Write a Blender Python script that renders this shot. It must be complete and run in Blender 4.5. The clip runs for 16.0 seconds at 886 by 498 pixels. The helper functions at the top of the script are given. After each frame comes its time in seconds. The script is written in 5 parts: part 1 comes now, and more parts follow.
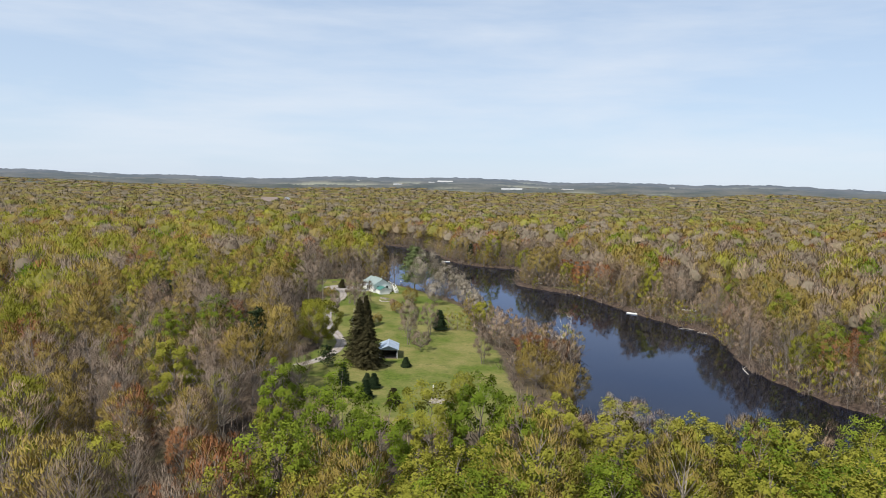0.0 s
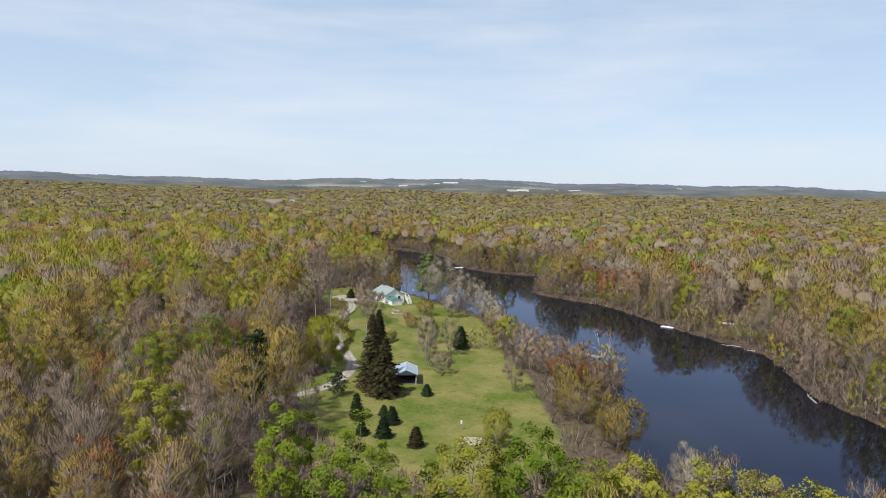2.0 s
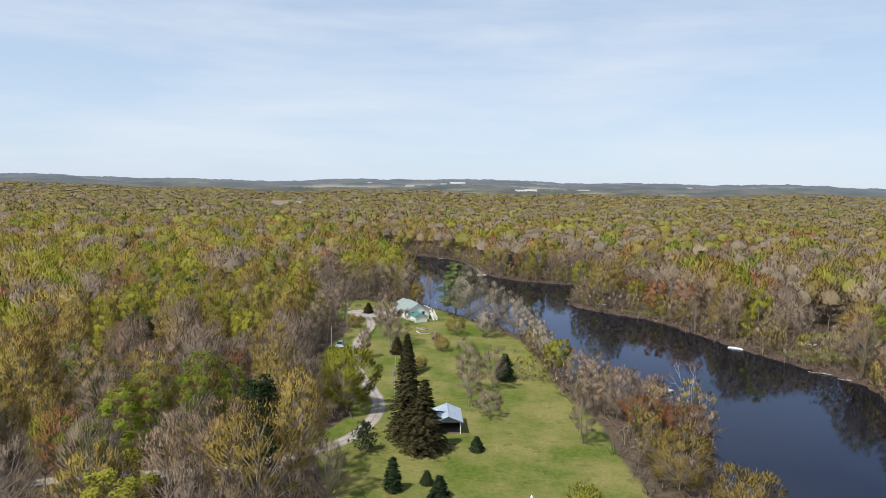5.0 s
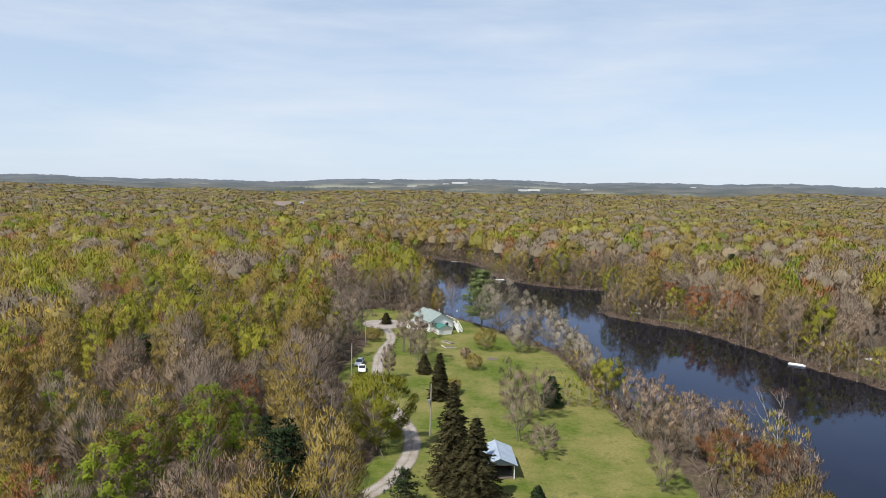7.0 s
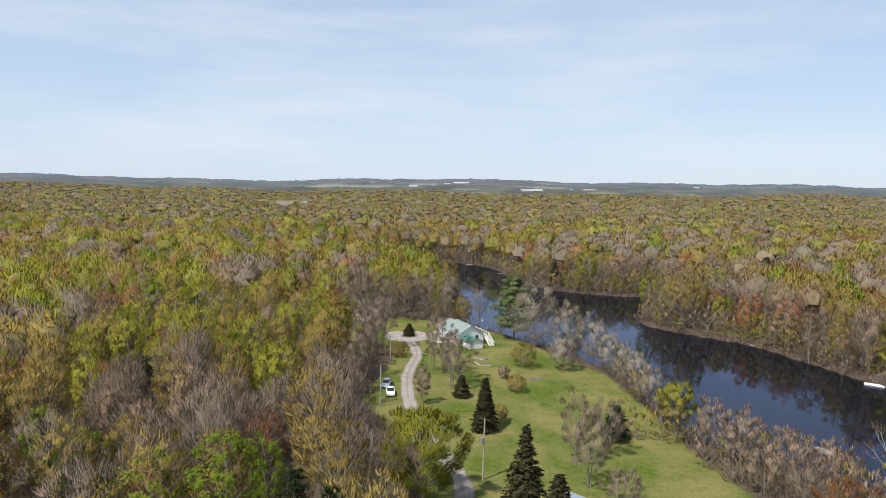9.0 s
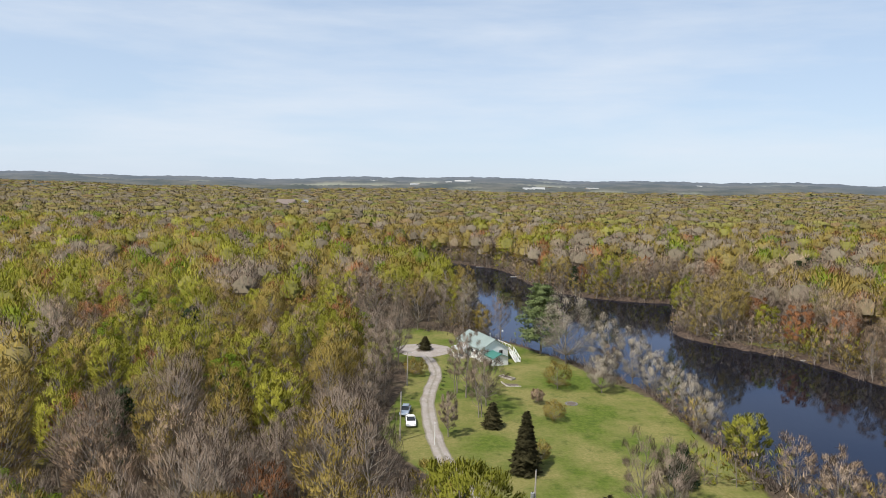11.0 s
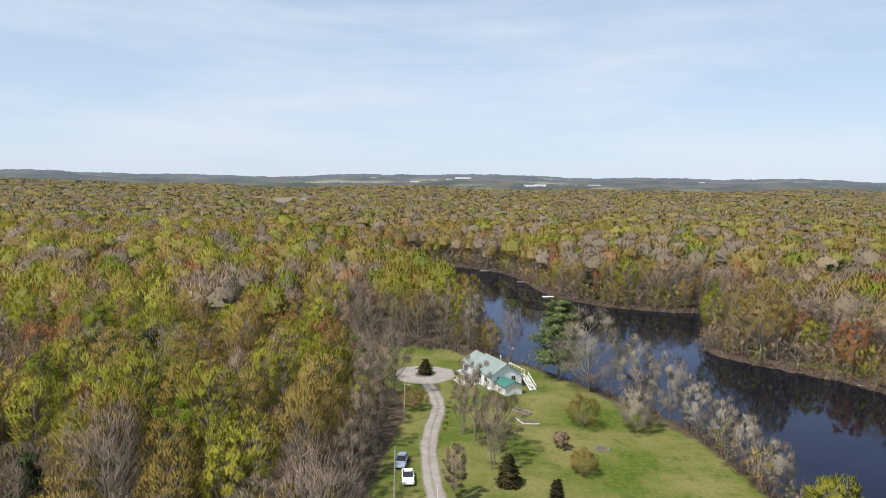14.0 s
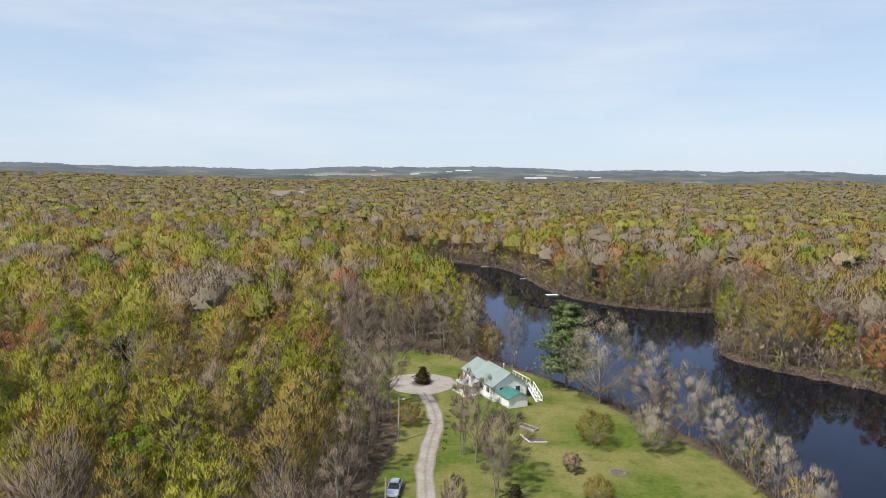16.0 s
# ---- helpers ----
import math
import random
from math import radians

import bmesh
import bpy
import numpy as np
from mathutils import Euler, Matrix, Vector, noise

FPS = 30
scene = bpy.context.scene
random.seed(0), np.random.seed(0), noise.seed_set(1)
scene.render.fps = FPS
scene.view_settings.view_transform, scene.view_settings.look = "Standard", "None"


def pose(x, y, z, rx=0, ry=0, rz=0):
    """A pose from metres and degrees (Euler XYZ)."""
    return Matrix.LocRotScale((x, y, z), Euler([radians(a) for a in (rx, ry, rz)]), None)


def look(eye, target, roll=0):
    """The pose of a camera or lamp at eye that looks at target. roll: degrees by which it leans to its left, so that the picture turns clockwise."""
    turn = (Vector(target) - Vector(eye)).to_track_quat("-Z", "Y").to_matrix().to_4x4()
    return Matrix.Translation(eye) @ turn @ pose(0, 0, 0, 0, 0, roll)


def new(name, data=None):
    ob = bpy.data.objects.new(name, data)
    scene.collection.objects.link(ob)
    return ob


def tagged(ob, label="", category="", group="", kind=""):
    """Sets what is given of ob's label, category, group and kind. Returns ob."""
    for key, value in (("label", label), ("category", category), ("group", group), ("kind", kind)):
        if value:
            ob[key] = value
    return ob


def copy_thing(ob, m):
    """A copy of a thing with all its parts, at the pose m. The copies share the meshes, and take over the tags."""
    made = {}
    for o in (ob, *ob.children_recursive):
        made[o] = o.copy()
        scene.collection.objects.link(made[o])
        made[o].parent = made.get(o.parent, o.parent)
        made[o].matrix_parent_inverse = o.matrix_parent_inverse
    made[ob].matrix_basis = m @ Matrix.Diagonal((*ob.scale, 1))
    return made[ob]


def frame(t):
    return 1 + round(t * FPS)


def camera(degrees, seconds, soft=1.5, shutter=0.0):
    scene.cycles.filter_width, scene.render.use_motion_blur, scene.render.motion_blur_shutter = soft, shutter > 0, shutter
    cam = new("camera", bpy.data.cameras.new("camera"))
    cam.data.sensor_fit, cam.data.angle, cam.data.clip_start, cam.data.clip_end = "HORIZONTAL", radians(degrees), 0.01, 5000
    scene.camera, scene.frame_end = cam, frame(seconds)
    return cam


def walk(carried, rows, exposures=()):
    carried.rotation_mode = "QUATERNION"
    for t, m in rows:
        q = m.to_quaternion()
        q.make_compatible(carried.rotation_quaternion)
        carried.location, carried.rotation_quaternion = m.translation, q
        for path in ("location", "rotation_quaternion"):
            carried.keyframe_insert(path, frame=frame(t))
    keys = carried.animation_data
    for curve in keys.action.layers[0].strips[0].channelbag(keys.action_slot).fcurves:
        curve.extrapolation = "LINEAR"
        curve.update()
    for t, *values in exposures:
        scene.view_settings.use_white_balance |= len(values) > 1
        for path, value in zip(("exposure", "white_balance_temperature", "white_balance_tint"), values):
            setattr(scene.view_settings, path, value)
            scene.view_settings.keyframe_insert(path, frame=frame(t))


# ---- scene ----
cam = camera(66.0, 16.0, soft=0.75)
METRES, EYE, TILT, LEAN, TURN = 150.0, 44.5, -5.35, -1.4, 0.0
ROWS = [
    (0.0, 0.0, 0.0, 0.0, 0.0, 0.0, -0.0),
    (0.5, -0.0077, 0.0339, 0.0039, 0.09, 0.01, -0.01),
    (1.0, -0.015, 0.0678, 0.0076, 0.19, 0.04, 0.0),
    (1.5, -0.0226, 0.1018, 0.0116, 0.31, 0.08, 0.04),
    (2.0, -0.0304, 0.1357, 0.0153, 0.39, 0.11, 0.08),
    (2.5, -0.0384, 0.1692, 0.0194, 0.48, 0.13, 0.11),
    (3.0, -0.0469, 0.2028, 0.0229, 0.58, 0.13, 0.15),
    (3.5, -0.0558, 0.2362, 0.0263, 0.7, 0.14, 0.22),
    (4.0, -0.0654, 0.2697, 0.0295, 0.79, 0.14, 0.23),
    (6.5, -0.1234, 0.4324, 0.0444, 0.91, 0.13, 0.41),
    (7.0, -0.1383, 0.4647, 0.0471, 0.92, 0.14, 0.42),
    (7.5, -0.1537, 0.4966, 0.0497, 0.91, 0.14, 0.41),
    (8.0, -0.1689, 0.5284, 0.0525, 0.89, 0.13, 0.39),
    (8.5, -0.1834, 0.5604, 0.055, 0.87, 0.12, 0.39),
    (9.0, -0.1965, 0.592, 0.0579, 0.9, 0.12, 0.34),
    (11.5, -0.2369, 0.7467, 0.0738, 0.92, -0.08, 0.3),
    (12.0, -0.239, 0.7754, 0.077, 0.93, -0.12, 0.33),
    (12.5, -0.2394, 0.8029, 0.0804, 0.96, -0.15, 0.36),
    (13.0, -0.2391, 0.829, 0.0837, 0.97, -0.18, 0.41),
    (13.5, -0.2388, 0.8537, 0.0865, 0.93, -0.23, 0.44),
    (14.0, -0.2386, 0.8765, 0.0891, 0.96, -0.26, 0.46),
    (14.5, -0.2383, 0.8968, 0.0915, 0.97, -0.31, 0.5),
    (15.0, -0.2379, 0.9163, 0.0939, 0.97, -0.37, 0.51),
    (15.5, -0.2376, 0.936, 0.096, 0.98, -0.55, 0.51),
    (16.0, -0.2373, 0.9556, 0.0981, 0.98, -0.89, 0.51),
]
walk(cam, [(t, pose(0, 0, EYE, TILT, LEAN, TURN) @ pose(METRES * x, METRES * y, METRES * z, 90 + pitch, roll, yaw)) for t, x, y, z, yaw, pitch, roll in ROWS])

# ---- sky and sun ----
SUN_AZ, SUN_EL = radians(227.0), radians(56.0)   # compass angle from +y, clockwise
world = bpy.data.worlds.new("sky")
scene.world = world
world.use_nodes = True
wn, wl = world.node_tree.nodes, world.node_tree.links
wn.clear()
w_out = wn.new("ShaderNodeOutputWorld")
w_bg = wn.new("ShaderNodeBackground")
w_sky = wn.new("ShaderNodeTexSky")
w_sky.sky_type = "NISHITA"
w_sky.sun_disc = False
w_sky.sun_elevation, w_sky.sun_rotation = SUN_EL, SUN_AZ
w_sky.altitude, w_sky.air_density, w_sky.dust_density, w_sky.ozone_density = 200, 1.0, 0.3, 1.5
w_tc = wn.new("ShaderNodeTexCoord")
w_map = wn.new("ShaderNodeMapping")
w_map.inputs["Scale"].default_value = (1.3, 1.3, 8.0)
w_map.inputs["Rotation"].default_value = (0.0, radians(7), 0.0)
w_noise = wn.new("ShaderNodeTexNoise")
w_noise.inputs["Scale"].default_value = 1.6
w_noise.inputs["Detail"].default_value = 6.0
w_noise.inputs["Roughness"].default_value = 0.55
w_noise.inputs["Distortion"].default_value = 0.15
w_ramp = wn.new("ShaderNodeMapRange")
w_ramp.inputs["From Min"].default_value, w_ramp.inputs["From Max"].default_value = 0.42, 0.72
w_ramp.inputs["To Min"].default_value, w_ramp.inputs["To Max"].default_value = 0.0, 0.75
w_haze = wn.new("ShaderNodeMixRGB")   # thin high veil over the whole sky
w_sep = wn.new("ShaderNodeSeparateXYZ")
w_low = wn.new("ShaderNodeMapRange")  # the veil thins overhead
w_low.inputs["From Min"].default_value, w_low.inputs["From Max"].default_value = 0.0, 0.7
w_low.inputs["To Min"].default_value, w_low.inputs["To Max"].default_value = 0.76, 0.18
wl.new(w_tc.outputs["Generated"], w_sep.inputs[0])
wl.new(w_sep.outputs["Z"], w_low.inputs["Value"])
wl.new(w_low.outputs["Result"], w_haze.inputs["Fac"])
w_haze.inputs["Color2"].default_value = (5.0, 6.1, 7.8, 1)
w_mix = wn.new("ShaderNodeMixRGB")    # streaks of cirrus
w_mix.inputs["Color2"].default_value = (6.4, 6.9, 7.6, 1)
w_bg.inputs["Strength"].default_value = 0.107
wl.new(w_tc.outputs["Generated"], w_map.inputs["Vector"])
wl.new(w_map.outputs["Vector"], w_noise.inputs["Vector"])
wl.new(w_noise.outputs["Fac"], w_ramp.inputs["Value"])
wl.new(w_ramp.outputs["Result"], w_mix.inputs["Fac"])
wl.new(w_sky.outputs["Color"], w_haze.inputs["Color1"])
wl.new(w_haze.outputs["Color"], w_mix.inputs["Color1"])
wl.new(w_mix.outputs["Color"], w_bg.inputs["Color"])
wl.new(w_bg.outputs["Background"], w_out.inputs["Surface"])

sun_data = bpy.data.lights.new("sun", "SUN")
sun_data.energy, sun_data.angle, sun_data.color = 5.0, radians(0.6), (1.0, 0.95, 0.87)
sun = new("sun", sun_data)
SUN_DIR = Vector((math.sin(SUN_AZ) * math.cos(SUN_EL), math.cos(SUN_AZ) * math.cos(SUN_EL), math.sin(SUN_EL)))
sun.matrix_world = look(SUN_DIR * 300, (0, 0, 0))
scene.view_settings.exposure = 0.2

# ---- materials ----
def node_mat(name):
    m = bpy.data.materials.new(name)
    m.use_nodes = True
    n, l = m.node_tree.nodes, m.node_tree.links
    n.clear()
    out = n.new("ShaderNodeOutputMaterial")
    return m, n, l, out


def rgb(c):
    return (c[0], c[1], c[2], 1.0)


def plain(name, a, b, scale=3.0, rough=0.7, metal=0.0, bump=0.0, fine=None, stretch=(1, 1, 1)):
    """Two-tone surface: large stains and fine grain between the colours a and b, in metres."""
    m, n, l, out = node_mat(name)
    p = n.new("ShaderNodeBsdfPrincipled")
    geo = n.new("ShaderNodeTexCoord")
    mp = n.new("ShaderNodeMapping")
    mp.inputs["Scale"].default_value = stretch
    l.new(geo.outputs["Object"], mp.inputs["Vector"])
    n1 = n.new("ShaderNodeTexNoise")
    n1.inputs["Scale"].default_value = scale
    n1.inputs["Detail"].default_value = 4
    n2 = n.new("ShaderNodeTexNoise")
    n2.inputs["Scale"].default_value = fine or scale * 9
    n2.inputs["Detail"].default_value = 5
    l.new(mp.outputs["Vector"], n1.inputs["Vector"])
    l.new(mp.outputs["Vector"], n2.inputs["Vector"])
    add = n.new("ShaderNodeMath")
    add.operation = "ADD"
    l.new(n1.outputs["Fac"], add.inputs[0])
    l.new(n2.outputs["Fac"], add.inputs[1])
    ramp = n.new("ShaderNodeMapRange")
    ramp.inputs["From Min"].default_value, ramp.inputs["From Max"].default_value = 0.7, 1.3
    l.new(add.outputs[0], ramp.inputs["Value"])
    mix = n.new("ShaderNodeMixRGB")
    mix.inputs["Color1"].default_value, mix.inputs["Color2"].default_value = rgb(a), rgb(b)
    l.new(ramp.outputs["Result"], mix.inputs["Fac"])
    l.new(mix.outputs["Color"], p.inputs["Base Color"])
    p.inputs["Roughness"].default_value, p.inputs["Metallic"].default_value = rough, metal
    if bump:
        b_ = n.new("ShaderNodeBump")
        b_.inputs["Strength"].default_value = bump
        l.new(n2.outputs["Fac"], b_.inputs["Height"])
        l.new(b_.outputs["Normal"], p.inputs["Normal"])
    l.new(p.outputs["BSDF"], out.inputs["Surface"])
    return m


def plant(name, a, b, by="object", translucent=0.22, spread=0.15):
    """Leaves or twigs: each tree has its own tone between a and b, each leaf a little of its own."""
    m, n, l, out = node_mat(name)
    if by == "object":
        src = n.new("ShaderNodeObjectInfo").outputs["Random"]
    else:
        at = n.new("ShaderNodeAttribute")
        at.attribute_name = "tone"
        src = at.outputs["Fac"]
    geo = n.new("ShaderNodeNewGeometry")
    mix = n.new("ShaderNodeMixRGB")
    mix.inputs["Color1"].default_value, mix.inputs["Color2"].default_value = rgb(a), rgb(b)
    l.new(src, mix.inputs["Fac"])
    mr = n.new("ShaderNodeMapRange")
    mr.inputs["To Min"].default_value, mr.inputs["To Max"].default_value = 1 - spread, 1 + spread
    l.new(geo.outputs["Random Per Island"], mr.inputs["Value"])
    hsv = n.new("ShaderNodeHueSaturation")
    l.new(mix.outputs["Color"], hsv.inputs["Color"])
    l.new(mr.outputs["Result"], hsv.inputs["Value"])
    d = n.new("ShaderNodeBsdfDiffuse")
    l.new(hsv.outputs["Color"], d.inputs["Color"])
    if translucent:
        t = n.new("ShaderNodeBsdfTranslucent")
        l.new(hsv.outputs["Color"], t.inputs["Color"])
        ms = n.new("ShaderNodeMixShader")
        ms.inputs["Fac"].default_value = translucent
        l.new(d.outputs["BSDF"], ms.inputs[1])
        l.new(t.outputs["BSDF"], ms.inputs[2])
        l.new(ms.outputs["Shader"], out.inputs["Surface"])
    else:
        l.new(d.outputs["BSDF"], out.inputs["Surface"])
    return m


# the tones of the woods in early May: (dark, light) of each kind
TONES = {
    "bare": ((0.195, 0.150, 0.112), (0.310, 0.244, 0.188)),
    "olive": ((0.200, 0.150, 0.040), (0.295, 0.224, 0.066)),
    "lime": ((0.180, 0.182, 0.027), (0.280, 0.268, 0.043)),
    "green": ((0.105, 0.150, 0.016), (0.175, 0.215, 0.026)),
    "tan": ((0.250, 0.176, 0.116), (0.355, 0.268, 0.188)),
    "rust": ((0.205, 0.096, 0.046), (0.300, 0.140, 0.066)),
    "fir": ((0.030, 0.048, 0.023), (0.058, 0.078, 0.036)),
}
KINDS = list(TONES)
# closed canopy of far woods, crowns and gaps as one: gap shade darkens these tones
SHADED_CANOPY_TONES = {
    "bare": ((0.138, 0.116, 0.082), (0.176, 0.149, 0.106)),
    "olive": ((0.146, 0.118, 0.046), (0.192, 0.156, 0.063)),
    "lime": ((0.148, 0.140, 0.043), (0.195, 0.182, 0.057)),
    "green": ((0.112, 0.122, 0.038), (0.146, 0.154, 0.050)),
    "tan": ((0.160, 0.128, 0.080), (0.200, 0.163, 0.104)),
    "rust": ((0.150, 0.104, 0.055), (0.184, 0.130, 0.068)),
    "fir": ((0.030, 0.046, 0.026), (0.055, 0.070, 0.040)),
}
LEAF = {k: plant("leaf_" + k, *TONES[k]) for k in KINDS}
LEAF_STUFF = [plant("wood_leaf_" + k, *TONES[k], by="tone", spread=0.16) for k in KINDS]
SHADED_CANOPY = [plant("shaded_canopy_" + k, *SHADED_CANOPY_TONES[k], by="tone", translucent=0.0, spread=0.12) for k in KINDS]
TWIG = plant("twigs", (0.135, 0.104, 0.080), (0.225, 0.178, 0.140), translucent=0.0)
TWIG_STUFF = plant("wood_twigs", (0.110, 0.088, 0.072), (0.180, 0.146, 0.122), by="tone", translucent=0.0)
PALE_TWIGS = plant("pale_twigs", (0.24, 0.212, 0.165), (0.32, 0.285, 0.225), translucent=0.0)
BARK = plain("bark", (0.16, 0.13, 0.10), (0.30, 0.26, 0.22), 1.5, 0.9, bump=0.4, stretch=(4, 4, 1))
PALE_BARK = plain("pale_bark", (0.55, 0.52, 0.47), (0.80, 0.78, 0.74), 1.5, 0.8, bump=0.3)
BROWN_NEEDLES = plant("brown_needles", (0.048, 0.044, 0.022), (0.074, 0.066, 0.033), spread=0.35)


def ground_material():
    m, n, l, out = node_mat("ground_cover")
    p = n.new("ShaderNodeBsdfPrincipled")
    p.inputs["Roughness"].default_value = 0.95
    p.inputs["Specular IOR Level"].default_value = 0.1
    geo = n.new("ShaderNodeNewGeometry")

    def tex(scale, detail=5, rough=0.6):
        t = n.new("ShaderNodeTexNoise")
        t.inputs["Scale"].default_value, t.inputs["Detail"].default_value, t.inputs["Roughness"].default_value = scale, detail, rough
        l.new(geo.outputs["Position"], t.inputs["Vector"])
        return t.outputs["Fac"]

    def blend(fac, a, b, lo=0.35, hi=0.65):
        mr = n.new("ShaderNodeMapRange")
        mr.inputs["From Min"].default_value, mr.inputs["From Max"].default_value = lo, hi
        l.new(fac, mr.inputs["Value"])
        mx = n.new("ShaderNodeMixRGB")
        l.new(mr.outputs["Result"], mx.inputs["Fac"])
        for sock, c in (("Color1", a), ("Color2", b)):
            if isinstance(c, tuple):
                mx.inputs[sock].default_value = rgb(c)
            else:
                l.new(c, mx.inputs[sock])
        return mx.outputs["Color"]

    litter = blend(tex(0.9), (0.045, 0.034, 0.025), (0.11, 0.083, 0.060))
    litter = blend(tex(0.06), litter, blend(tex(1.4), (0.075, 0.065, 0.033), (0.12, 0.11, 0.05)), 0.5, 0.7)
    fresh = blend(tex(1.1, 8, 0.75), (0.052, 0.080, 0.012), (0.108, 0.138, 0.024))
    dry = blend(tex(1.7, 8, 0.75), (0.130, 0.128, 0.036), (0.215, 0.190, 0.076))
    grass = blend(tex(0.075, 6, 0.65), fresh, dry, 0.39, 0.60)
    grass = blend(tex(0.28, 8, 0.72), grass, (0.040, 0.064, 0.012), 0.55, 0.74)
    bare = n.new("ShaderNodeAttribute")
    bare.attribute_name = "lawn"
    edge = n.new("ShaderNodeMath")
    edge.operation = "MULTIPLY_ADD"
    l.new(tex(0.35, 6, 0.7), edge.inputs[0])
    edge.inputs[1].default_value = 0.6
    l.new(bare.outputs["Fac"], edge.inputs[2])
    col = blend(edge.outputs[0], litter, grass, 0.72, 0.88)
    mud = n.new("ShaderNodeAttribute")
    mud.attribute_name = "mud"
    col = blend(mud.outputs["Fac"], col, blend(tex(1.3), (0.035, 0.026, 0.020), (0.10, 0.072, 0.055)), 0.25, 0.75)
    field = n.new("ShaderNodeAttribute")
    field.attribute_name = "field"
    col = blend(field.outputs["Fac"], col, blend(tex(0.02), (0.26, 0.25, 0.12), (0.34, 0.29, 0.20)), 0.3, 0.7)
    l.new(col, p.inputs["Base Color"])
    bp = n.new("ShaderNodeBump")
    bp.inputs["Strength"].default_value, bp.inputs["Distance"].default_value = 0.5, 0.15
    l.new(tex(2.2, 6, 0.7), bp.inputs["Height"])
    l.new(bp.outputs["Normal"], p.inputs["Normal"])
    l.new(p.outputs["BSDF"], out.inputs["Surface"])
    return m


def water_material():
    """Still peat-dark water: a clear mirror by Fresnel over an almost black body."""
    m, n, l, out = node_mat("river_water")
    d = n.new("ShaderNodeBsdfDiffuse")
    d.inputs["Color"].default_value = (0.005, 0.005, 0.008, 1)
    gl = n.new("ShaderNodeBsdfGlossy")
    gl.inputs["Color"].default_value = (0.66, 0.76, 1.0, 1)
    gl.inputs["Roughness"].default_value = 0.03
    fr = n.new("ShaderNodeFresnel")
    fr.inputs["IOR"].default_value = 1.333
    geo = n.new("ShaderNodeNewGeometry")
    mp = n.new("ShaderNodeMapping")
    mp.inputs["Scale"].default_value = (1.0, 0.45, 1.0)
    l.new(geo.outputs["Position"], mp.inputs["Vector"])
    t = n.new("ShaderNodeTexNoise")
    t.inputs["Scale"].default_value, t.inputs["Detail"].default_value = 0.9, 5
    l.new(mp.outputs["Vector"], t.inputs["Vector"])
    b = n.new("ShaderNodeBump")
    b.inputs["Strength"].default_value, b.inputs["Distance"].default_value = 0.05, 0.2
    l.new(t.outputs["Fac"], b.inputs["Height"])
    l.new(b.outputs["Normal"], gl.inputs["Normal"])
    l.new(b.outputs["Normal"], fr.inputs["Normal"])
    mx = n.new("ShaderNodeMixShader")
    l.new(fr.outputs["Fac"], mx.inputs["Fac"])
    l.new(d.outputs["BSDF"], mx.inputs[1])
    l.new(gl.outputs["BSDF"], mx.inputs[2])
    l.new(mx.outputs["Shader"], out.inputs["Surface"])
    return m


GROUND, WATER = ground_material(), water_material()


def gravel_material():
    """Pale crushed stone: two worn wheel tracks, a darker crown and weedy edges."""
    m, n, l, out = node_mat("gravel")
    p = n.new("ShaderNodeBsdfPrincipled")
    p.inputs["Roughness"].default_value, p.inputs["Specular IOR Level"].default_value = 0.95, 0.1
    geo = n.new("ShaderNodeNewGeometry")

    def noise(scale, detail):
        t = n.new("ShaderNodeTexNoise")
        t.inputs["Scale"].default_value, t.inputs["Detail"].default_value, t.inputs["Roughness"].default_value = scale, detail, 0.7
        l.new(geo.outputs["Position"], t.inputs["Vector"])
        return t.outputs["Fac"]

    def mixed(fac, lo, hi, a, b):
        mr = n.new("ShaderNodeMapRange")
        mr.inputs["From Min"].default_value, mr.inputs["From Max"].default_value = lo, hi
        l.new(fac, mr.inputs["Value"])
        mx = n.new("ShaderNodeMixRGB")
        l.new(mr.outputs["Result"], mx.inputs["Fac"])
        for sock, c in (("Color1", a), ("Color2", b)):
            if isinstance(c, tuple):
                mx.inputs[sock].default_value = rgb(c)
            else:
                l.new(c, mx.inputs[sock])
        return mx.outputs["Color"]

    stone_ = mixed(noise(6.0, 6), 0.3, 0.7, (0.22, 0.20, 0.185), (0.40, 0.365, 0.34))
    stone_ = mixed(noise(0.35, 5), 0.42, 0.66, stone_, (0.24, 0.205, 0.175))
    weedy = mixed(noise(3.0, 5), 0.35, 0.65, (0.13, 0.12, 0.07), (0.21, 0.19, 0.14))
    wear = n.new("ShaderNodeAttribute")
    wear.attribute_name = "weeds"
    rough_edge = n.new("ShaderNodeMath")
    rough_edge.operation = "MULTIPLY_ADD"
    l.new(noise(1.3, 6), rough_edge.inputs[0])
    rough_edge.inputs[1].default_value = 0.9
    l.new(wear.outputs["Fac"], rough_edge.inputs[2])
    l.new(mixed(rough_edge.outputs[0], 0.78, 1.25, stone_, weedy), p.inputs["Base Color"])
    bp = n.new("ShaderNodeBump")
    bp.inputs["Strength"].default_value, bp.inputs["Distance"].default_value = 0.4, 0.05
    l.new(noise(9.0, 4), bp.inputs["Height"])
    l.new(bp.outputs["Normal"], p.inputs["Normal"])
    l.new(p.outputs["BSDF"], out.inputs["Surface"])
    return m


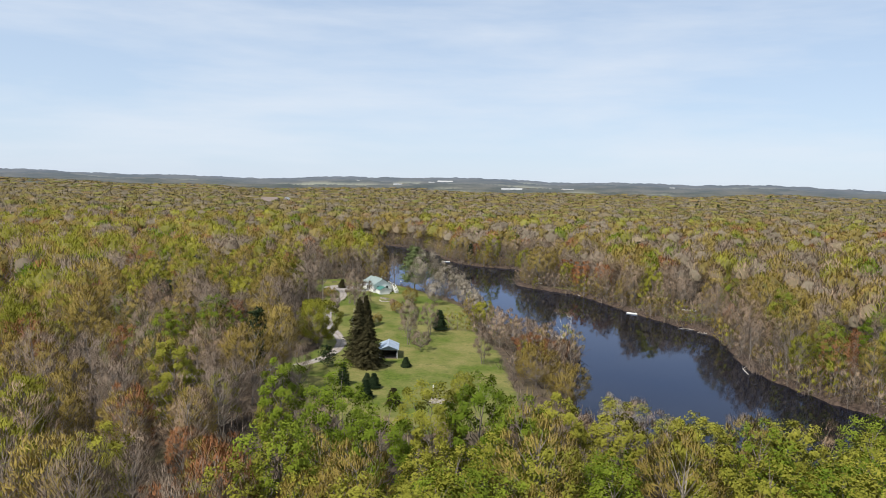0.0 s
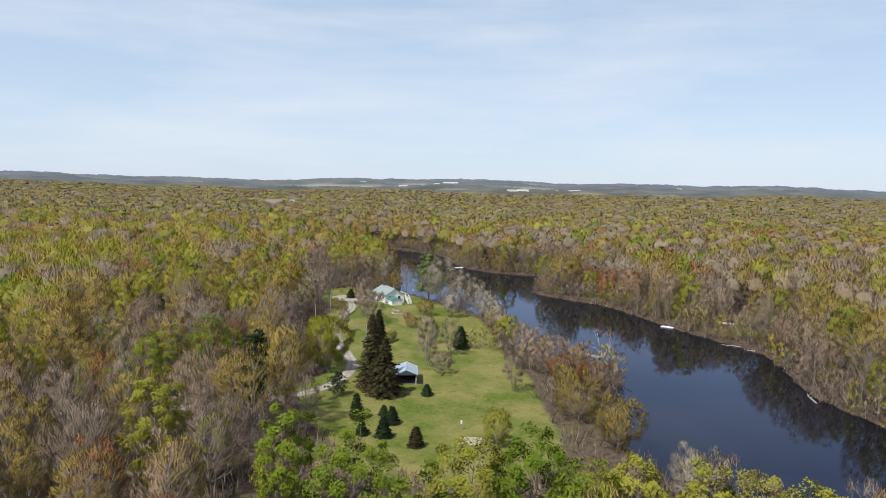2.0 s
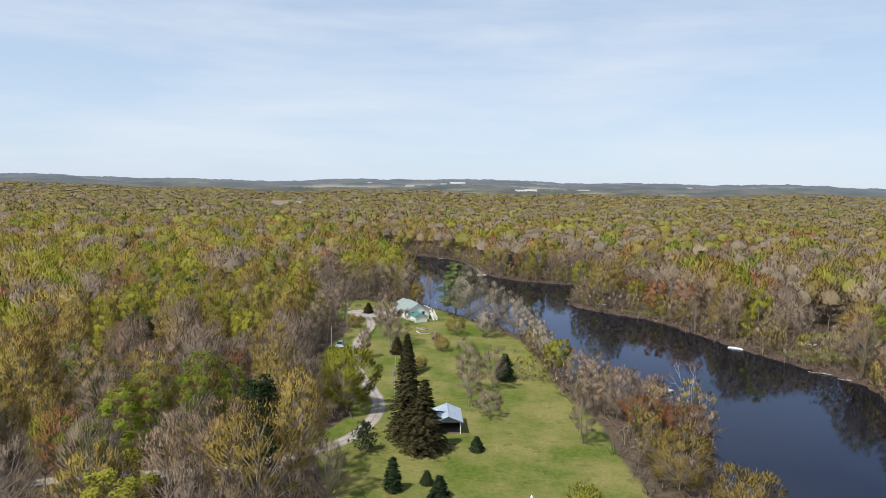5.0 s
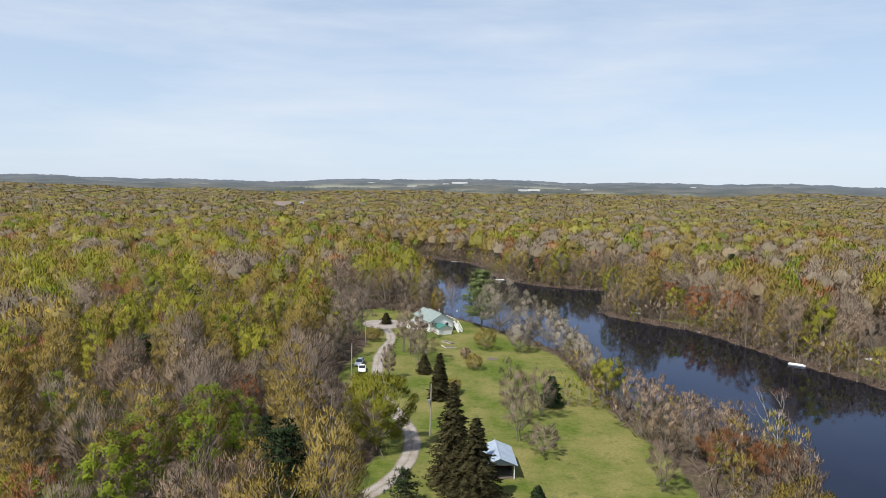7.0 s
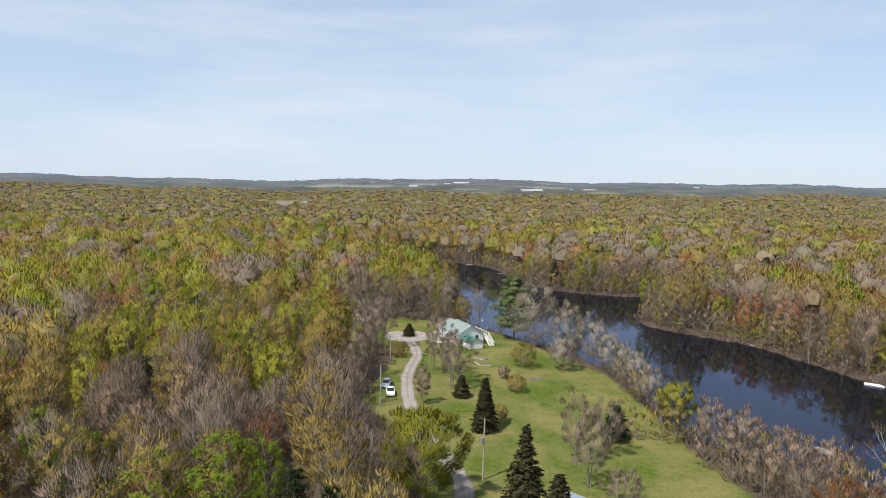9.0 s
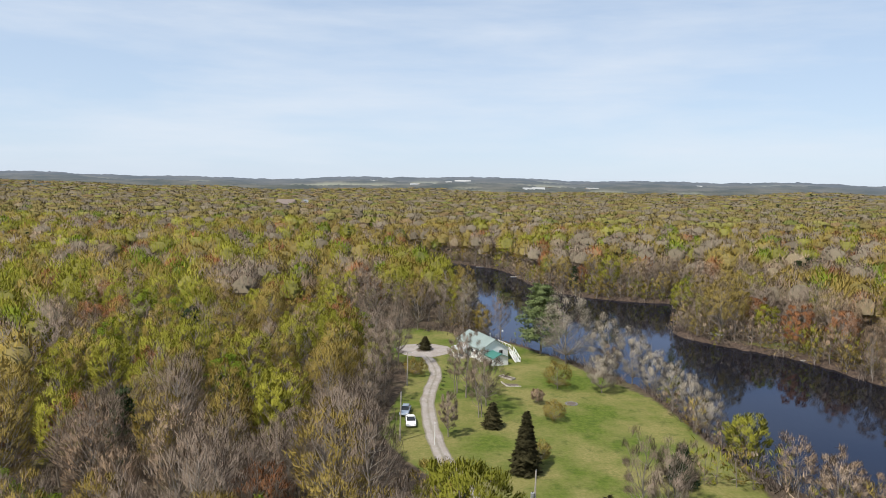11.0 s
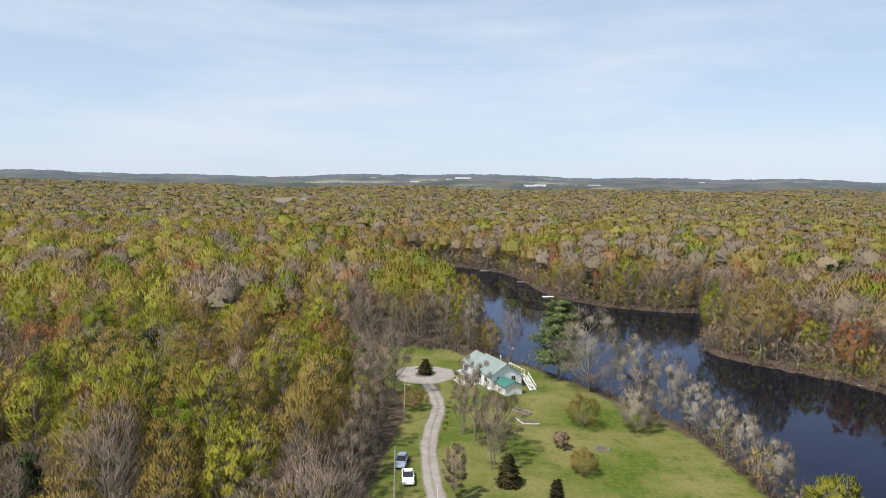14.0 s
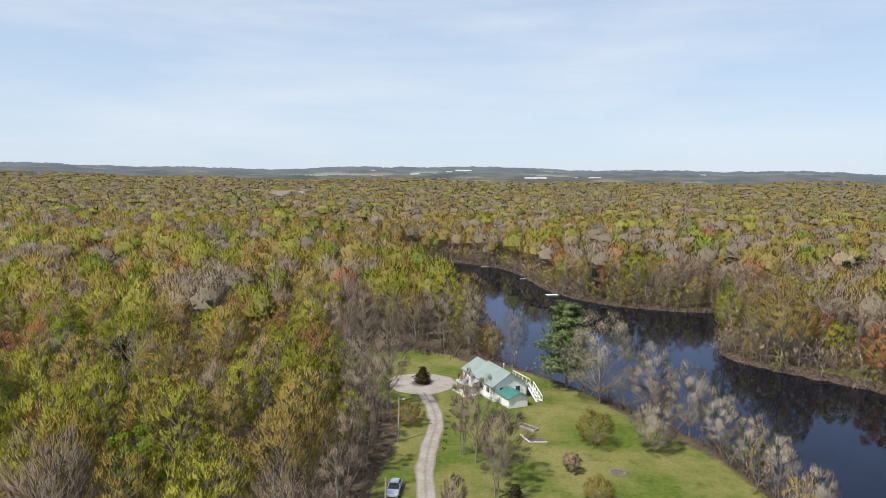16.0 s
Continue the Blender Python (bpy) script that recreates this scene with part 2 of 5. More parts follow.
GRAVEL = gravel_material()
WHITE_SIDING = plain("white_siding", (0.74, 0.74, 0.725), (0.82, 0.82, 0.81), 0.6, 0.6)
ROOF_GREEN = plain("green_metal_roof", (0.19, 0.235, 0.215), (0.26, 0.31, 0.285), 0.5, 0.4)
ROOF_TEAL = plain("teal_metal_roof", (0.035, 0.14, 0.115), (0.065, 0.20, 0.165), 0.5, 0.4)
ROOF_BLUE = plain("blue_grey_metal_roof", (0.26, 0.32, 0.40), (0.36, 0.42, 0.50), 0.6, 0.35)
DARK_WOOD = plain("dark_wood", (0.05, 0.04, 0.035), (0.11, 0.09, 0.075), 2.0, 0.8)
GREY_WOOD = plain("weathered_wood", (0.26, 0.23, 0.20), (0.42, 0.38, 0.33), 2.0, 0.85)

# ---- mesh helpers ----
def mesh_from(name, V, F, mats, M=None, tone=None, smooth=False, N=None):
    V, F = np.asarray(V, np.float32), np.asarray(F, np.int32)
    me = bpy.data.meshes.new(name)
    k = F.shape[1]
    me.vertices.add(len(V))
    me.vertices.foreach_set("co", V.ravel())
    me.loops.add(len(F) * k)
    me.loops.foreach_set("vertex_index", F.ravel())
    me.polygons.add(len(F))
    me.polygons.foreach_set("loop_start", np.arange(0, len(F) * k, k, dtype=np.int32))
    if M is not None:
        me.polygons.foreach_set("material_index", np.asarray(M, np.int32))
    if smooth:
        me.polygons.foreach_set("use_smooth", np.ones(len(F), bool))
    if tone is not None:
        at = me.attributes.new("tone", "FLOAT", "POINT")
        at.data.foreach_set("value", np.asarray(tone, np.float32))
    for m in mats:
        me.materials.append(m)
    me.update(calc_edges=True)
    if N is not None:                       # foliage takes the round shading of its crown
        me.polygons.foreach_set("use_smooth", np.ones(len(F), bool))
        me.normals_split_custom_set_from_vertices(np.asarray(N, np.float32))
    return me


def part(name, bm, material, parent, label=""):
    """Links a bmesh or a mesh as one object under a thing or a part."""
    if isinstance(bm, bmesh.types.BMesh):
        me = bpy.data.meshes.new(name)
        bm.to_mesh(me)
        bm.free()
        me.materials.append(material)
    else:
        me = bm
    ob = new(name, me)
    ob.parent = parent
    return tagged(ob, label)


def box(x0, x1, y0, y1, z0, z1, bevel=0.0, bm=None):
    bm = bm or bmesh.new()
    got = bmesh.ops.create_cube(bm, size=1.0, matrix=Matrix.Translation(((x0 + x1) / 2, (y0 + y1) / 2, (z0 + z1) / 2)) @ Matrix.Diagonal((x1 - x0, y1 - y0, z1 - z0, 1)))
    if bevel:
        edges = {e for v in got["verts"] for e in v.link_edges}
        bmesh.ops.bevel(bm, geom=list(edges), offset=bevel, segments=2, affect="EDGES")
    return bm


def cyl(r0, r1, h, sides=12, m=None, bm=None):
    bm = bm or bmesh.new()
    bmesh.ops.create_cone(bm, cap_ends=True, segments=sides, radius1=r0, radius2=r1, depth=h, matrix=(m or Matrix()) @ Matrix.Translation((0, 0, h / 2)))
    return bm


def prism(outline, a, b, axis="y", bm=None):
    """Extrudes an outline of (u, v) pairs along an axis from a to b."""
    bm = bm or bmesh.new()
    put = {"y": lambda u, v, w: (u, w, v), "x": lambda u, v, w: (w, u, v), "z": lambda u, v, w: (u, v, w)}[axis]
    A = [bm.verts.new(put(u, v, a)) for u, v in outline]
    B = [bm.verts.new(put(u, v, b)) for u, v in outline]
    n = len(outline)
    bm.faces.new(A), bm.faces.new(B[::-1])
    for i in range(n):
        bm.faces.new((A[i], B[i], B[(i + 1) % n], A[(i + 1) % n]))
    bmesh.ops.recalc_face_normals(bm, faces=bm.faces)
    return bm


def thing(name, m, label, category, group=""):
    ob = new(name)
    ob.matrix_basis = m
    return tagged(ob, label, category, group)


# ---- the plan: river banks from upstream to downstream, metres ----
BANK_WEST = [(-300, 540), (-160, 527), (-112, 514), (-80, 496), (-62, 474), (-52, 445), (-46, 415), (-37, 372), (-28, 338), (-24, 312), (-20, 303),
             (-14, 297), (-8, 287), (0, 277), (6, 266), (11, 250), (13, 228), (15, 214), (20, 203), (27, 196), (34, 190), (38, 186), (37, 180),
             (33, 168), (30, 152), (29, 135), (33, 116), (44, 100), (66, 84), (110, 62), (180, 36), (320, -10)]
BANK_EAST = [(320, 60), (200, 86), (150, 104), (112, 121), (93, 136), (84, 154), (81, 176), (86, 200), (87, 214), (82, 226), (73, 247),
             (66, 270), (59, 289), (50, 299), (40, 309), (36, 319), (40, 333), (52, 352), (60, 368), (56, 376), (44, 377), (28, 383), (17, 391),
             (8, 404), (3, 416), (-1, 440), (-5, 462), (-14, 482), (-36, 503), (-80, 540), (-150, 556), (-300, 570)]
LAWN = [(-34, 157), (-30, 146), (-24, 137), (-20, 126), (-8, 119), (6, 121), (15, 128), (16, 142), (15, 160), (15, 178), (11.5, 196), (10, 214), (9.5, 232),
        (7.5, 246), (2, 258), (-3, 268), (-9, 283), (-18, 296), (-26, 302), (-38, 307), (-50, 303), (-53, 292), (-52, 280), (-45, 272), (-44, 258), (-46, 240),
        (-47, 226), (-42, 215), (-36, 206), (-33, 196), (-32, 180), (-36, 168)]
DRIVE = [(-75, 147), (-55, 152), (-41, 158), (-34, 163), (-29.5, 170), (-27.2, 180), (-27.8, 190), (-31, 200), (-35, 212), (-38, 228), (-39.3, 243), (-39, 253),
         (-38.2, 264), (-39.3, 273), (-41.3, 281)]
LOOP = (-42.0, 287.0)


def smooth_line(pts, per=6):
    """A Catmull-Rom line through the points."""
    P = np.array(pts, float)
    P = np.vstack([2 * P[0] - P[1], P, 2 * P[-1] - P[-2]])
    out = []
    for i in range(1, len(P) - 2):
        for u in np.arange(per) / per:
            a, b, c, d = P[i - 1:i + 3]
            out.append(0.5 * (2 * b + (c - a) * u + (2 * a - 5 * b + 4 * c - d) * u * u + (3 * b - a - 3 * c + d) * u ** 3))
    return np.array(out + [P[-2]])


RIVER = np.vstack([smooth_line(BANK_WEST, 3), smooth_line(BANK_EAST, 3)])
LAWN_LINE = np.array(LAWN, float)
DRIVE_LINE = smooth_line(DRIVE, 4)


def inside(poly, X, Y):
    res = np.zeros(len(X), bool)
    x1, y1 = poly[-1]
    for x2, y2 in poly:
        hit = (y1 > Y) != (y2 > Y)
        res ^= hit & (X < (x2 - x1) * (Y - y1) / ((y2 - y1) or 1e-9) + x1)
        x1, y1 = x2, y2
    return res


def line_distance(line, X, Y, closed=False):
    best = np.full(len(X), 1e9)
    segs = list(zip(line[:-1], line[1:])) + ([(line[-1], line[0])] if closed else [])
    for (ax, ay), (bx, by) in segs:
        dx, dy = bx - ax, by - ay
        u = np.clip(((X - ax) * dx + (Y - ay) * dy) / (dx * dx + dy * dy + 1e-9), 0, 1)
        best = np.minimum(best, (X - ax - u * dx) ** 2 + (Y - ay - u * dy) ** 2)
    return np.sqrt(best)


def signed(poly, X, Y):
    """Metres outside (plus) or inside (minus) a closed outline."""
    d = line_distance(poly, X, Y, True)
    return np.where(inside(poly, X, Y), -d, d)


def ripple(X, Y, size, seed=0.0):
    """Soft noise from -1 to 1 with bumps of about that size."""
    k = 2 * np.pi / size
    return (np.sin(k * (X + 0.31 * Y) + seed) * np.cos(k * (0.83 * Y - 0.4 * X) + 1.7 * seed) + 0.6 * np.sin(k * 1.9 * (0.6 * X - 0.9 * Y) + 2.3 * seed)
            + 0.4 * np.cos(k * 3.1 * (0.7 * X + 0.5 * Y) - seed)) / 2.0


def step(a, b, v):
    u = np.clip((v - a) / (b - a), 0, 1)
    return u * u * (3 - 2 * u)


WATER_Z = -1.2


def ground_z(X, Y):
    X, Y = np.atleast_1d(np.asarray(X, float)), np.atleast_1d(np.asarray(Y, float))
    r = np.hypot(X, Y)
    ang = np.arctan2(X, Y)
    z = np.zeros(len(X))
    near = (np.abs(X) < 330) & (Y < 620) & (Y > -60)
    if near.any():
        d = signed(RIVER, X[near], Y[near]) + 0.8 * ripple(X[near], Y[near], 9.0) + 0.4 * ripple(X[near], Y[near], 3.7, 2.0)
        bank = np.where(d > 0, -1.25 + 1.25 * step(-0.5, 1.4, d), -1.25 + np.clip(d * 0.35, -2.2, 0))
        lawn = signed(LAWN_LINE, X[near], Y[near])
        z[near] = bank + 0.35 * ripple(X[near], Y[near], 26.0) * step(2, 10, d) * step(1, 12, lawn)
    z = z + 78 * step(1900, 4700, r) * (0.80 + 0.16 * np.sin(5.0 * ang + 0.8) + 0.10 * np.sin(13 * ang + 2.0) + 0.05 * np.sin(31 * ang))
    z = z + 9 * step(1500, 2600, r) * ripple(X, Y, 900.0, 0.7)
    return z


def stretch_axis(a, b, fine, far, grow=1.13):
    mid = list(np.arange(a, b + fine, fine))
    lo, hi, s = [a], [mid[-1]], fine
    while hi[-1] < far[1] or lo[-1] > far[0]:
        s *= grow
        lo.append(lo[-1] - s)
        hi.append(hi[-1] + s)
    return np.array([v for v in reversed(lo[1:]) if v > far[0] - 400] + mid + [v for v in hi[1:] if v < far[1] + 400])


# fields on the far slopes: centre, half sizes
FIELDS = [(-620, 3150, 300, 110), (-330, 3550, 210, 120), (150, 3350, 340, 95), (-150, 2650, 240, 50), (620, 2700, 260, 70), (-1500, 3300, 300, 90), (1500, 3500, 330, 80), (700, 3900, 260, 110)]


def build_ground():
    gx = stretch_axis(-75, 125, 2.0, (-4700, 4700))
    gy = stretch_axis(60, 520, 2.0, (-500, 4800))
    X, Y = np.meshgrid(gx, gy)
    X, Y = X.ravel(), Y.ravel()
    V = np.column_stack([X, Y, ground_z(X, Y)])
    nx, ny = len(gx), len(gy)
    i = (np.arange(ny - 1)[:, None] * nx + np.arange(nx - 1)[None, :]).ravel()
    F = np.column_stack([i, i + 1, i + 1 + nx, i + nx])
    me = mesh_from("ground", V, F, [GROUND], smooth=True)
    lawn = np.zeros(len(V), np.float32)
    near = (np.abs(X) < 330) & (Y < 620)
    edge = signed(LAWN_LINE, X[near], Y[near])
    a = step(3.0, -2.5, edge) + 0.28 * step(9.0, 3.0, edge) * (X[near] > -10) * step(2.0, -2.5, -edge)
    for cx, cy, rx, ry in ((88, 238, 9, 7), (60, 300, 12, 5), (108, 262, 14, 5), (-58, 306, 16, 7), (-45, 304, 12, 10), (-38, 165, 9, 5)):
        a = np.maximum(a, step(1.3, 0.7, np.hypot((X[near] - cx) / rx, (Y[near] - cy) / ry)))
    lawn[near] = a
    field = np.zeros(len(V), np.float32)
    for cx, cy, rx, ry in FIELDS:
        field = np.maximum(field, step(1.15, 0.85, np.maximum(np.abs(X - cx) / rx, np.abs(Y - cy) / ry)))
    mud = np.zeros(len(V), np.float32)
    mud[near] = step(4.2, 1.5, signed(RIVER, X[near], Y[near]))
    for key, val in (("lawn", lawn), ("field", field), ("mud", mud)):
        at = me.attributes.new(key, "FLOAT", "POINT")
        at.data.foreach_set("value", val.astype(np.float32))
    return tagged(new("ground", me), "leaf-littered forest ground with a mown green lawn", "ground", kind="structure")


build_ground()
wv = [(-300, -60, WATER_Z), (330, -60, WATER_Z), (330, 620, WATER_Z), (-300, 620, WATER_Z)]
tagged(new("water", mesh_from("water", wv, [(0, 1, 2, 3)], [WATER])), "dark still river water mirroring sky and trees", "river", kind="structure")


def ribbon(line, half, z, lobes=0.25):
    """A flat strip along a line, with uneven edges and a low crown."""
    P = smooth_line(line, 8)
    T = np.gradient(P, axis=0)
    T /= np.linalg.norm(T, axis=1)[:, None]
    N = np.column_stack([T[:, 1], -T[:, 0]])
    rows, across = [], np.array([-1.0, -0.55, 0.0, 0.55, 1.0])
    for k, u in enumerate(across):
        w = half + (lobes * ripple(P[:, 0], P[:, 1], 13.0, 3.0 * u) if abs(u) == 1 else 0)
        Q = P + N * (u * w)[:, None] if np.ndim(w) else P + N * u * w
        rows.append(np.column_stack([Q, ground_z(Q[:, 0], Q[:, 1]) + z + 0.05 * (1 - u * u)]))
    n = len(P)
    V = np.vstack(rows)
    F = [(k * n + i, k * n + i + 1, (k + 1) * n + i + 1, (k + 1) * n + i) for k in range(4) for i in range(n - 1)]
    return V, F, np.repeat([0.95, 0.0, 0.62, 0.0, 0.95], n)


dv, df, weeds = ribbon(DRIVE, 1.5, 0.04)
drive_mesh = mesh_from("driveway", dv, df, [GRAVEL], smooth=True)
drive_mesh.attributes.new("weeds", "FLOAT", "POINT").data.foreach_set("value", weeds.astype(np.float32))
tagged(new("driveway", drive_mesh), "pale gravel driveway winding along the lawn", "road", kind="structure")


def build_loop():
    """The turning circle at the end of the drive, with uneven rims."""
    n = 72
    a = np.arange(n) * 2 * np.pi / n
    outer = 7.3 + 0.25 * np.sin(3 * a) + 0.12 * np.sin(11 * a + 1)
    inner = 2.3 + 0.12 * np.sin(5 * a)
    rings = []
    for u in (0.0, 0.33, 0.66, 1.0):
        r = inner + (outer - inner) * u
        x, y = LOOP[0] + 1.02 * r * np.cos(a), LOOP[1] + r * np.sin(a)
        rings.append(np.column_stack([x, y, ground_z(x, y) + 0.06 + 0.04 * np.sin(np.pi * u)]))
    V = np.vstack(rings)
    F = [(k * n + i, (k + 1) * n + i, (k + 1) * n + (i + 1) % n, k * n + (i + 1) % n) for k in range(3) for i in range(n)]
    return mesh_from("turning_circle", V, F, [GRAVEL], smooth=True)


tagged(new("turning_circle", build_loop()), "round pale gravel turning circle by the house", "road", kind="structure")

# ---- trees: each template is (vertices, triangles, slot of each triangle), slot 0 wood, 1 twigs, 2 leaves ----
def tube(pts, radii, sides, cap=False):
    pts = np.asarray(pts, float)
    V, F = [], []
    up = np.array([0.31, 0.17, 0.93])
    for i, p in enumerate(pts):
        t = pts[min(i + 1, len(pts) - 1)] - pts[max(i - 1, 0)]
        t = t / (np.linalg.norm(t) + 1e-9)
        a = np.cross(t, up if abs(t[2]) < 0.8 else np.array([1.0, 0.1, 0.0]))
        a /= np.linalg.norm(a) + 1e-9
        b = np.cross(t, a)
        for s in range(sides):
            w = 2 * math.pi * s / sides
            V.append(p + radii[i] * (math.cos(w) * a + math.sin(w) * b))
    for i in range(len(pts) - 1):
        for s in range(sides):
            q, r = i * sides + s, i * sides + (s + 1) % sides
            F += [(q, r, r + sides), (q, r + sides, q + sides)]
    return np.array(V), np.array(F, int)


def unit(v):
    return v / (np.linalg.norm(v, axis=-1, keepdims=True) + 1e-9)


class Build:
    def __init__(self):
        self.V, self.F, self.M, self.N, self.n = [], [], [], [], 0

    def add(self, V, F, slot, N=None):
        self.V.append(np.asarray(V, float))
        self.F.append(np.asarray(F, int) + self.n)
        self.M.append(np.full(len(F), slot))
        self.N.append(np.zeros((len(V), 3)) if N is None else np.asarray(N, float))
        self.n += len(V)

    def slivers(self, A, D, w, slot, rng, out=None):
        """Thin triangles from A along D: twigs and leaf sprays, turned to face outward where out is given."""
        ref = rng.normal(size=D.shape) if out is None else out + 0.45 * rng.normal(size=D.shape)
        side = unit(np.cross(D, ref)) * (np.asarray(w)[:, None] if np.ndim(w) else w)
        P, Q, T = A - side / 2, A + side / 2, A + D
        N = None
        if out is not None:
            turn = np.sum(np.cross(Q - P, T - P) * out, 1) < 0
            P, Q = np.where(turn[:, None], Q, P), np.where(turn[:, None], P, Q)
            N = np.repeat(unit(out), 3, 0)
        self.add(np.stack([P, Q, T], 1).reshape(-1, 3), np.arange(3 * len(A)).reshape(-1, 3), slot, N)

    def done(self):
        return np.vstack(self.V), np.vstack(self.F), np.concatenate(self.M), np.vstack(self.N)


def broadleaf(seed, H, R, base=0.3, clumps=30, twigs=900, twig_len=1.3, twig_w=0.04, leaf_n=0, leaf_s=0.28, puff=0.9, deep=0.40, stems=1, sides=6, limb=3, lean=0.0, trunk_r=None, low=-0.45, shell=0.76, tint=0.6, wide=0.85, core=0.0, rings=4, leaf_slot=2, shards=False):
    """A broadleaved tree: trunk, rising limbs to clumps on a domed crown, fans of twigs and small leaves round each clump."""
    rng = np.random.default_rng(seed)
    b = Build()
    tr = trunk_r or 0.010 * H + 0.03
    hh = np.linspace(0, 1, 6)
    top = 0.80 * H
    lines = []
    for s in range(stems):
        off = np.zeros(2) if stems == 1 else np.array([math.cos(6.28 * s / stems + 0.5), math.sin(6.28 * s / stems + 0.5)]) * 0.28
        drift = rng.normal(size=2) * 0.03 * H + (off * 0.20 * H if stems > 1 else 0) + np.array([lean * H, 0])
        P = np.array([[off[0] + drift[0] * h ** 1.3 + rng.normal() * 0.010 * H * (h > 0), off[1] + drift[1] * h ** 1.3 + rng.normal() * 0.010 * H * (h > 0), h * top - 0.2 * (h == 0)] for h in hh])
        if sides:
            b.add(*tube(P, [tr / math.sqrt(stems) * (1 - 0.8 * h) for h in hh], sides), 0)
        lines.append(P)
    cz, az = H * (1 - deep), H * deep
    gold = math.pi * (3 - math.sqrt(5))
    lobe = rng.uniform(0, 6.28, 3)
    C, O, S = [], [], []
    for i in range(clumps):
        w = low + (0.97 - low) * ((i + 0.5) / clumps)
        q = math.sqrt(max(0, 1 - w * w))
        th = i * gold + rng.normal() * 0.25
        f = rng.uniform(shell, 1.0) * (1 + 0.12 * math.sin(2 * th + lobe[0]) + 0.10 * math.sin(3 * th + lobe[1]))
        o = np.array([q * math.cos(th), q * math.sin(th), w])
        c = np.array([R * f * o[0] + lean * H, R * f * o[1], cz + az * (f if w > 0 else 1) * w * rng.uniform(0.86, 1.05)])
        P = lines[i % stems]
        h0 = max(base, min(0.92, (c[2] - np.hypot(c[0], c[1]) * rng.uniform(1.1, 1.9)) / top))
        p0 = np.array([np.interp(h0, hh, P[:, k]) for k in range(3)])
        mid = p0 + (c - p0) * np.array([0.62, 0.62, 0.42]) + rng.normal(size=3) * 0.15
        lr = tr * 0.40 * (1 - 0.6 * h0) / math.sqrt(stems) + 0.016
        if limb >= 3:
            b.add(*tube([p0, mid, c], [lr, lr * 0.62, lr * 0.25], 3), 0)
        elif limb:
            b.slivers(p0[None], (c - p0)[None], 2.4 * lr, 0, rng)
        C.append(c)
        O.append(o)
        S.append(rng.uniform(0.75, 1.25))
    C, O, S = np.array(C), unit(np.array(O) * np.array([1 / R, 1 / R, 1 / az])), np.array(S)
    root = np.array([lean * H * 0.6, 0, cz - 0.5 * az])

    def spread(n):
        i = rng.integers(0, len(C), n)
        g = unit(rng.normal(size=(n, 3)) + 0.45 * O[i] + np.array([0, 0, 0.25]))
        p = C[i] + g * (puff * S[i] * rng.uniform(0.1, 1.1, n) ** 0.6)[:, None] * np.array([1, 1, 0.85])
        dome = unit((p - np.array([lean * H, 0, cz - 0.25 * az])) / np.array([R, R, az]) ** 1.4)
        if core:
            o = unit(rng.normal(size=(n, 3)) + np.array([0, 0, 0.5]))
            o[:, 2] = np.maximum(o[:, 2], -0.35)
            th = np.arctan2(o[:, 1], o[:, 0])
            f = rng.uniform(0.84, 1.06, n) * (1 + 0.10 * np.sin(2 * th + lobe[0]) + 0.10 * np.sin(3 * th + lobe[1]))
            p = o * np.array([R, R, az]) * f[:, None] + np.array([0, 0, cz])
            dome, g = o, unit(rng.normal(size=(n, 3)))
        out = unit(dome + 0.30 * g + np.array([0, 0, 0.42]) + 0.14 * rng.normal(size=(n, 3)))
        return p, out

    if twigs:
        p, out = spread(twigs)
        d = unit(p - root) * 0.9 + 0.34 * rng.normal(size=(twigs, 3)) + np.array([0, 0, 0.35])
        d = unit(d) * (twig_len * rng.uniform(0.5, 1.3, twigs))[:, None]
        cut = int(twigs * tint)
        b.slivers((p - d * 0.55)[cut:], d[cut:], twig_w, 1, rng, out[cut:])
        b.slivers((p - d * 0.55)[:cut], d[:cut], twig_w, leaf_slot, rng, out[:cut])
    if leaf_n:
        p, out = spread(leaf_n)
        if shards:                            # broad young leaves lying on the crown
            d = rng.normal(size=(leaf_n, 3)) + 0.5 * unit(p - root)
            d = unit(d - out * np.sum(d * out, 1)[:, None] * 0.8) * (leaf_s * rng.uniform(0.6, 1.4, leaf_n))[:, None]
            b.slivers(p, d, wide * leaf_s * rng.uniform(0.7, 1.3, leaf_n), leaf_slot, rng, out)
        else:                                 # budding sprigs fanning up and out
            d = unit(0.8 * unit(p - root) + 0.42 * rng.normal(size=(leaf_n, 3)) + np.array([0, 0, 0.45]))
            d *= (2.1 * leaf_s * rng.uniform(0.6, 1.4, leaf_n))[:, None]
            b.slivers(p - d * 0.5, d, 0.44 * leaf_s * rng.uniform(0.7, 1.3, leaf_n), leaf_slot, rng, out)
    if core:                                  # a solid dome inside far crowns, coloured in the canopy tone darkened for self-shade
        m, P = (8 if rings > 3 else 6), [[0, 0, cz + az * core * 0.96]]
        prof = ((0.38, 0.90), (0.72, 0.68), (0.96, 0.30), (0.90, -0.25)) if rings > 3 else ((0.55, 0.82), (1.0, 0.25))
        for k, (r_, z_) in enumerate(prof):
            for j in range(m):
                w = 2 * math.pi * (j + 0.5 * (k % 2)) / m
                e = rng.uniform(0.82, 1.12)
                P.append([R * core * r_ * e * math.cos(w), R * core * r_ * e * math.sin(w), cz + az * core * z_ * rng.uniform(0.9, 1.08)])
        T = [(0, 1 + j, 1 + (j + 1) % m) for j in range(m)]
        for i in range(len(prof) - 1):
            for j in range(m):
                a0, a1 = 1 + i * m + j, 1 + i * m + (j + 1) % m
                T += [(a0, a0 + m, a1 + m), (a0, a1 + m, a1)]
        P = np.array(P)
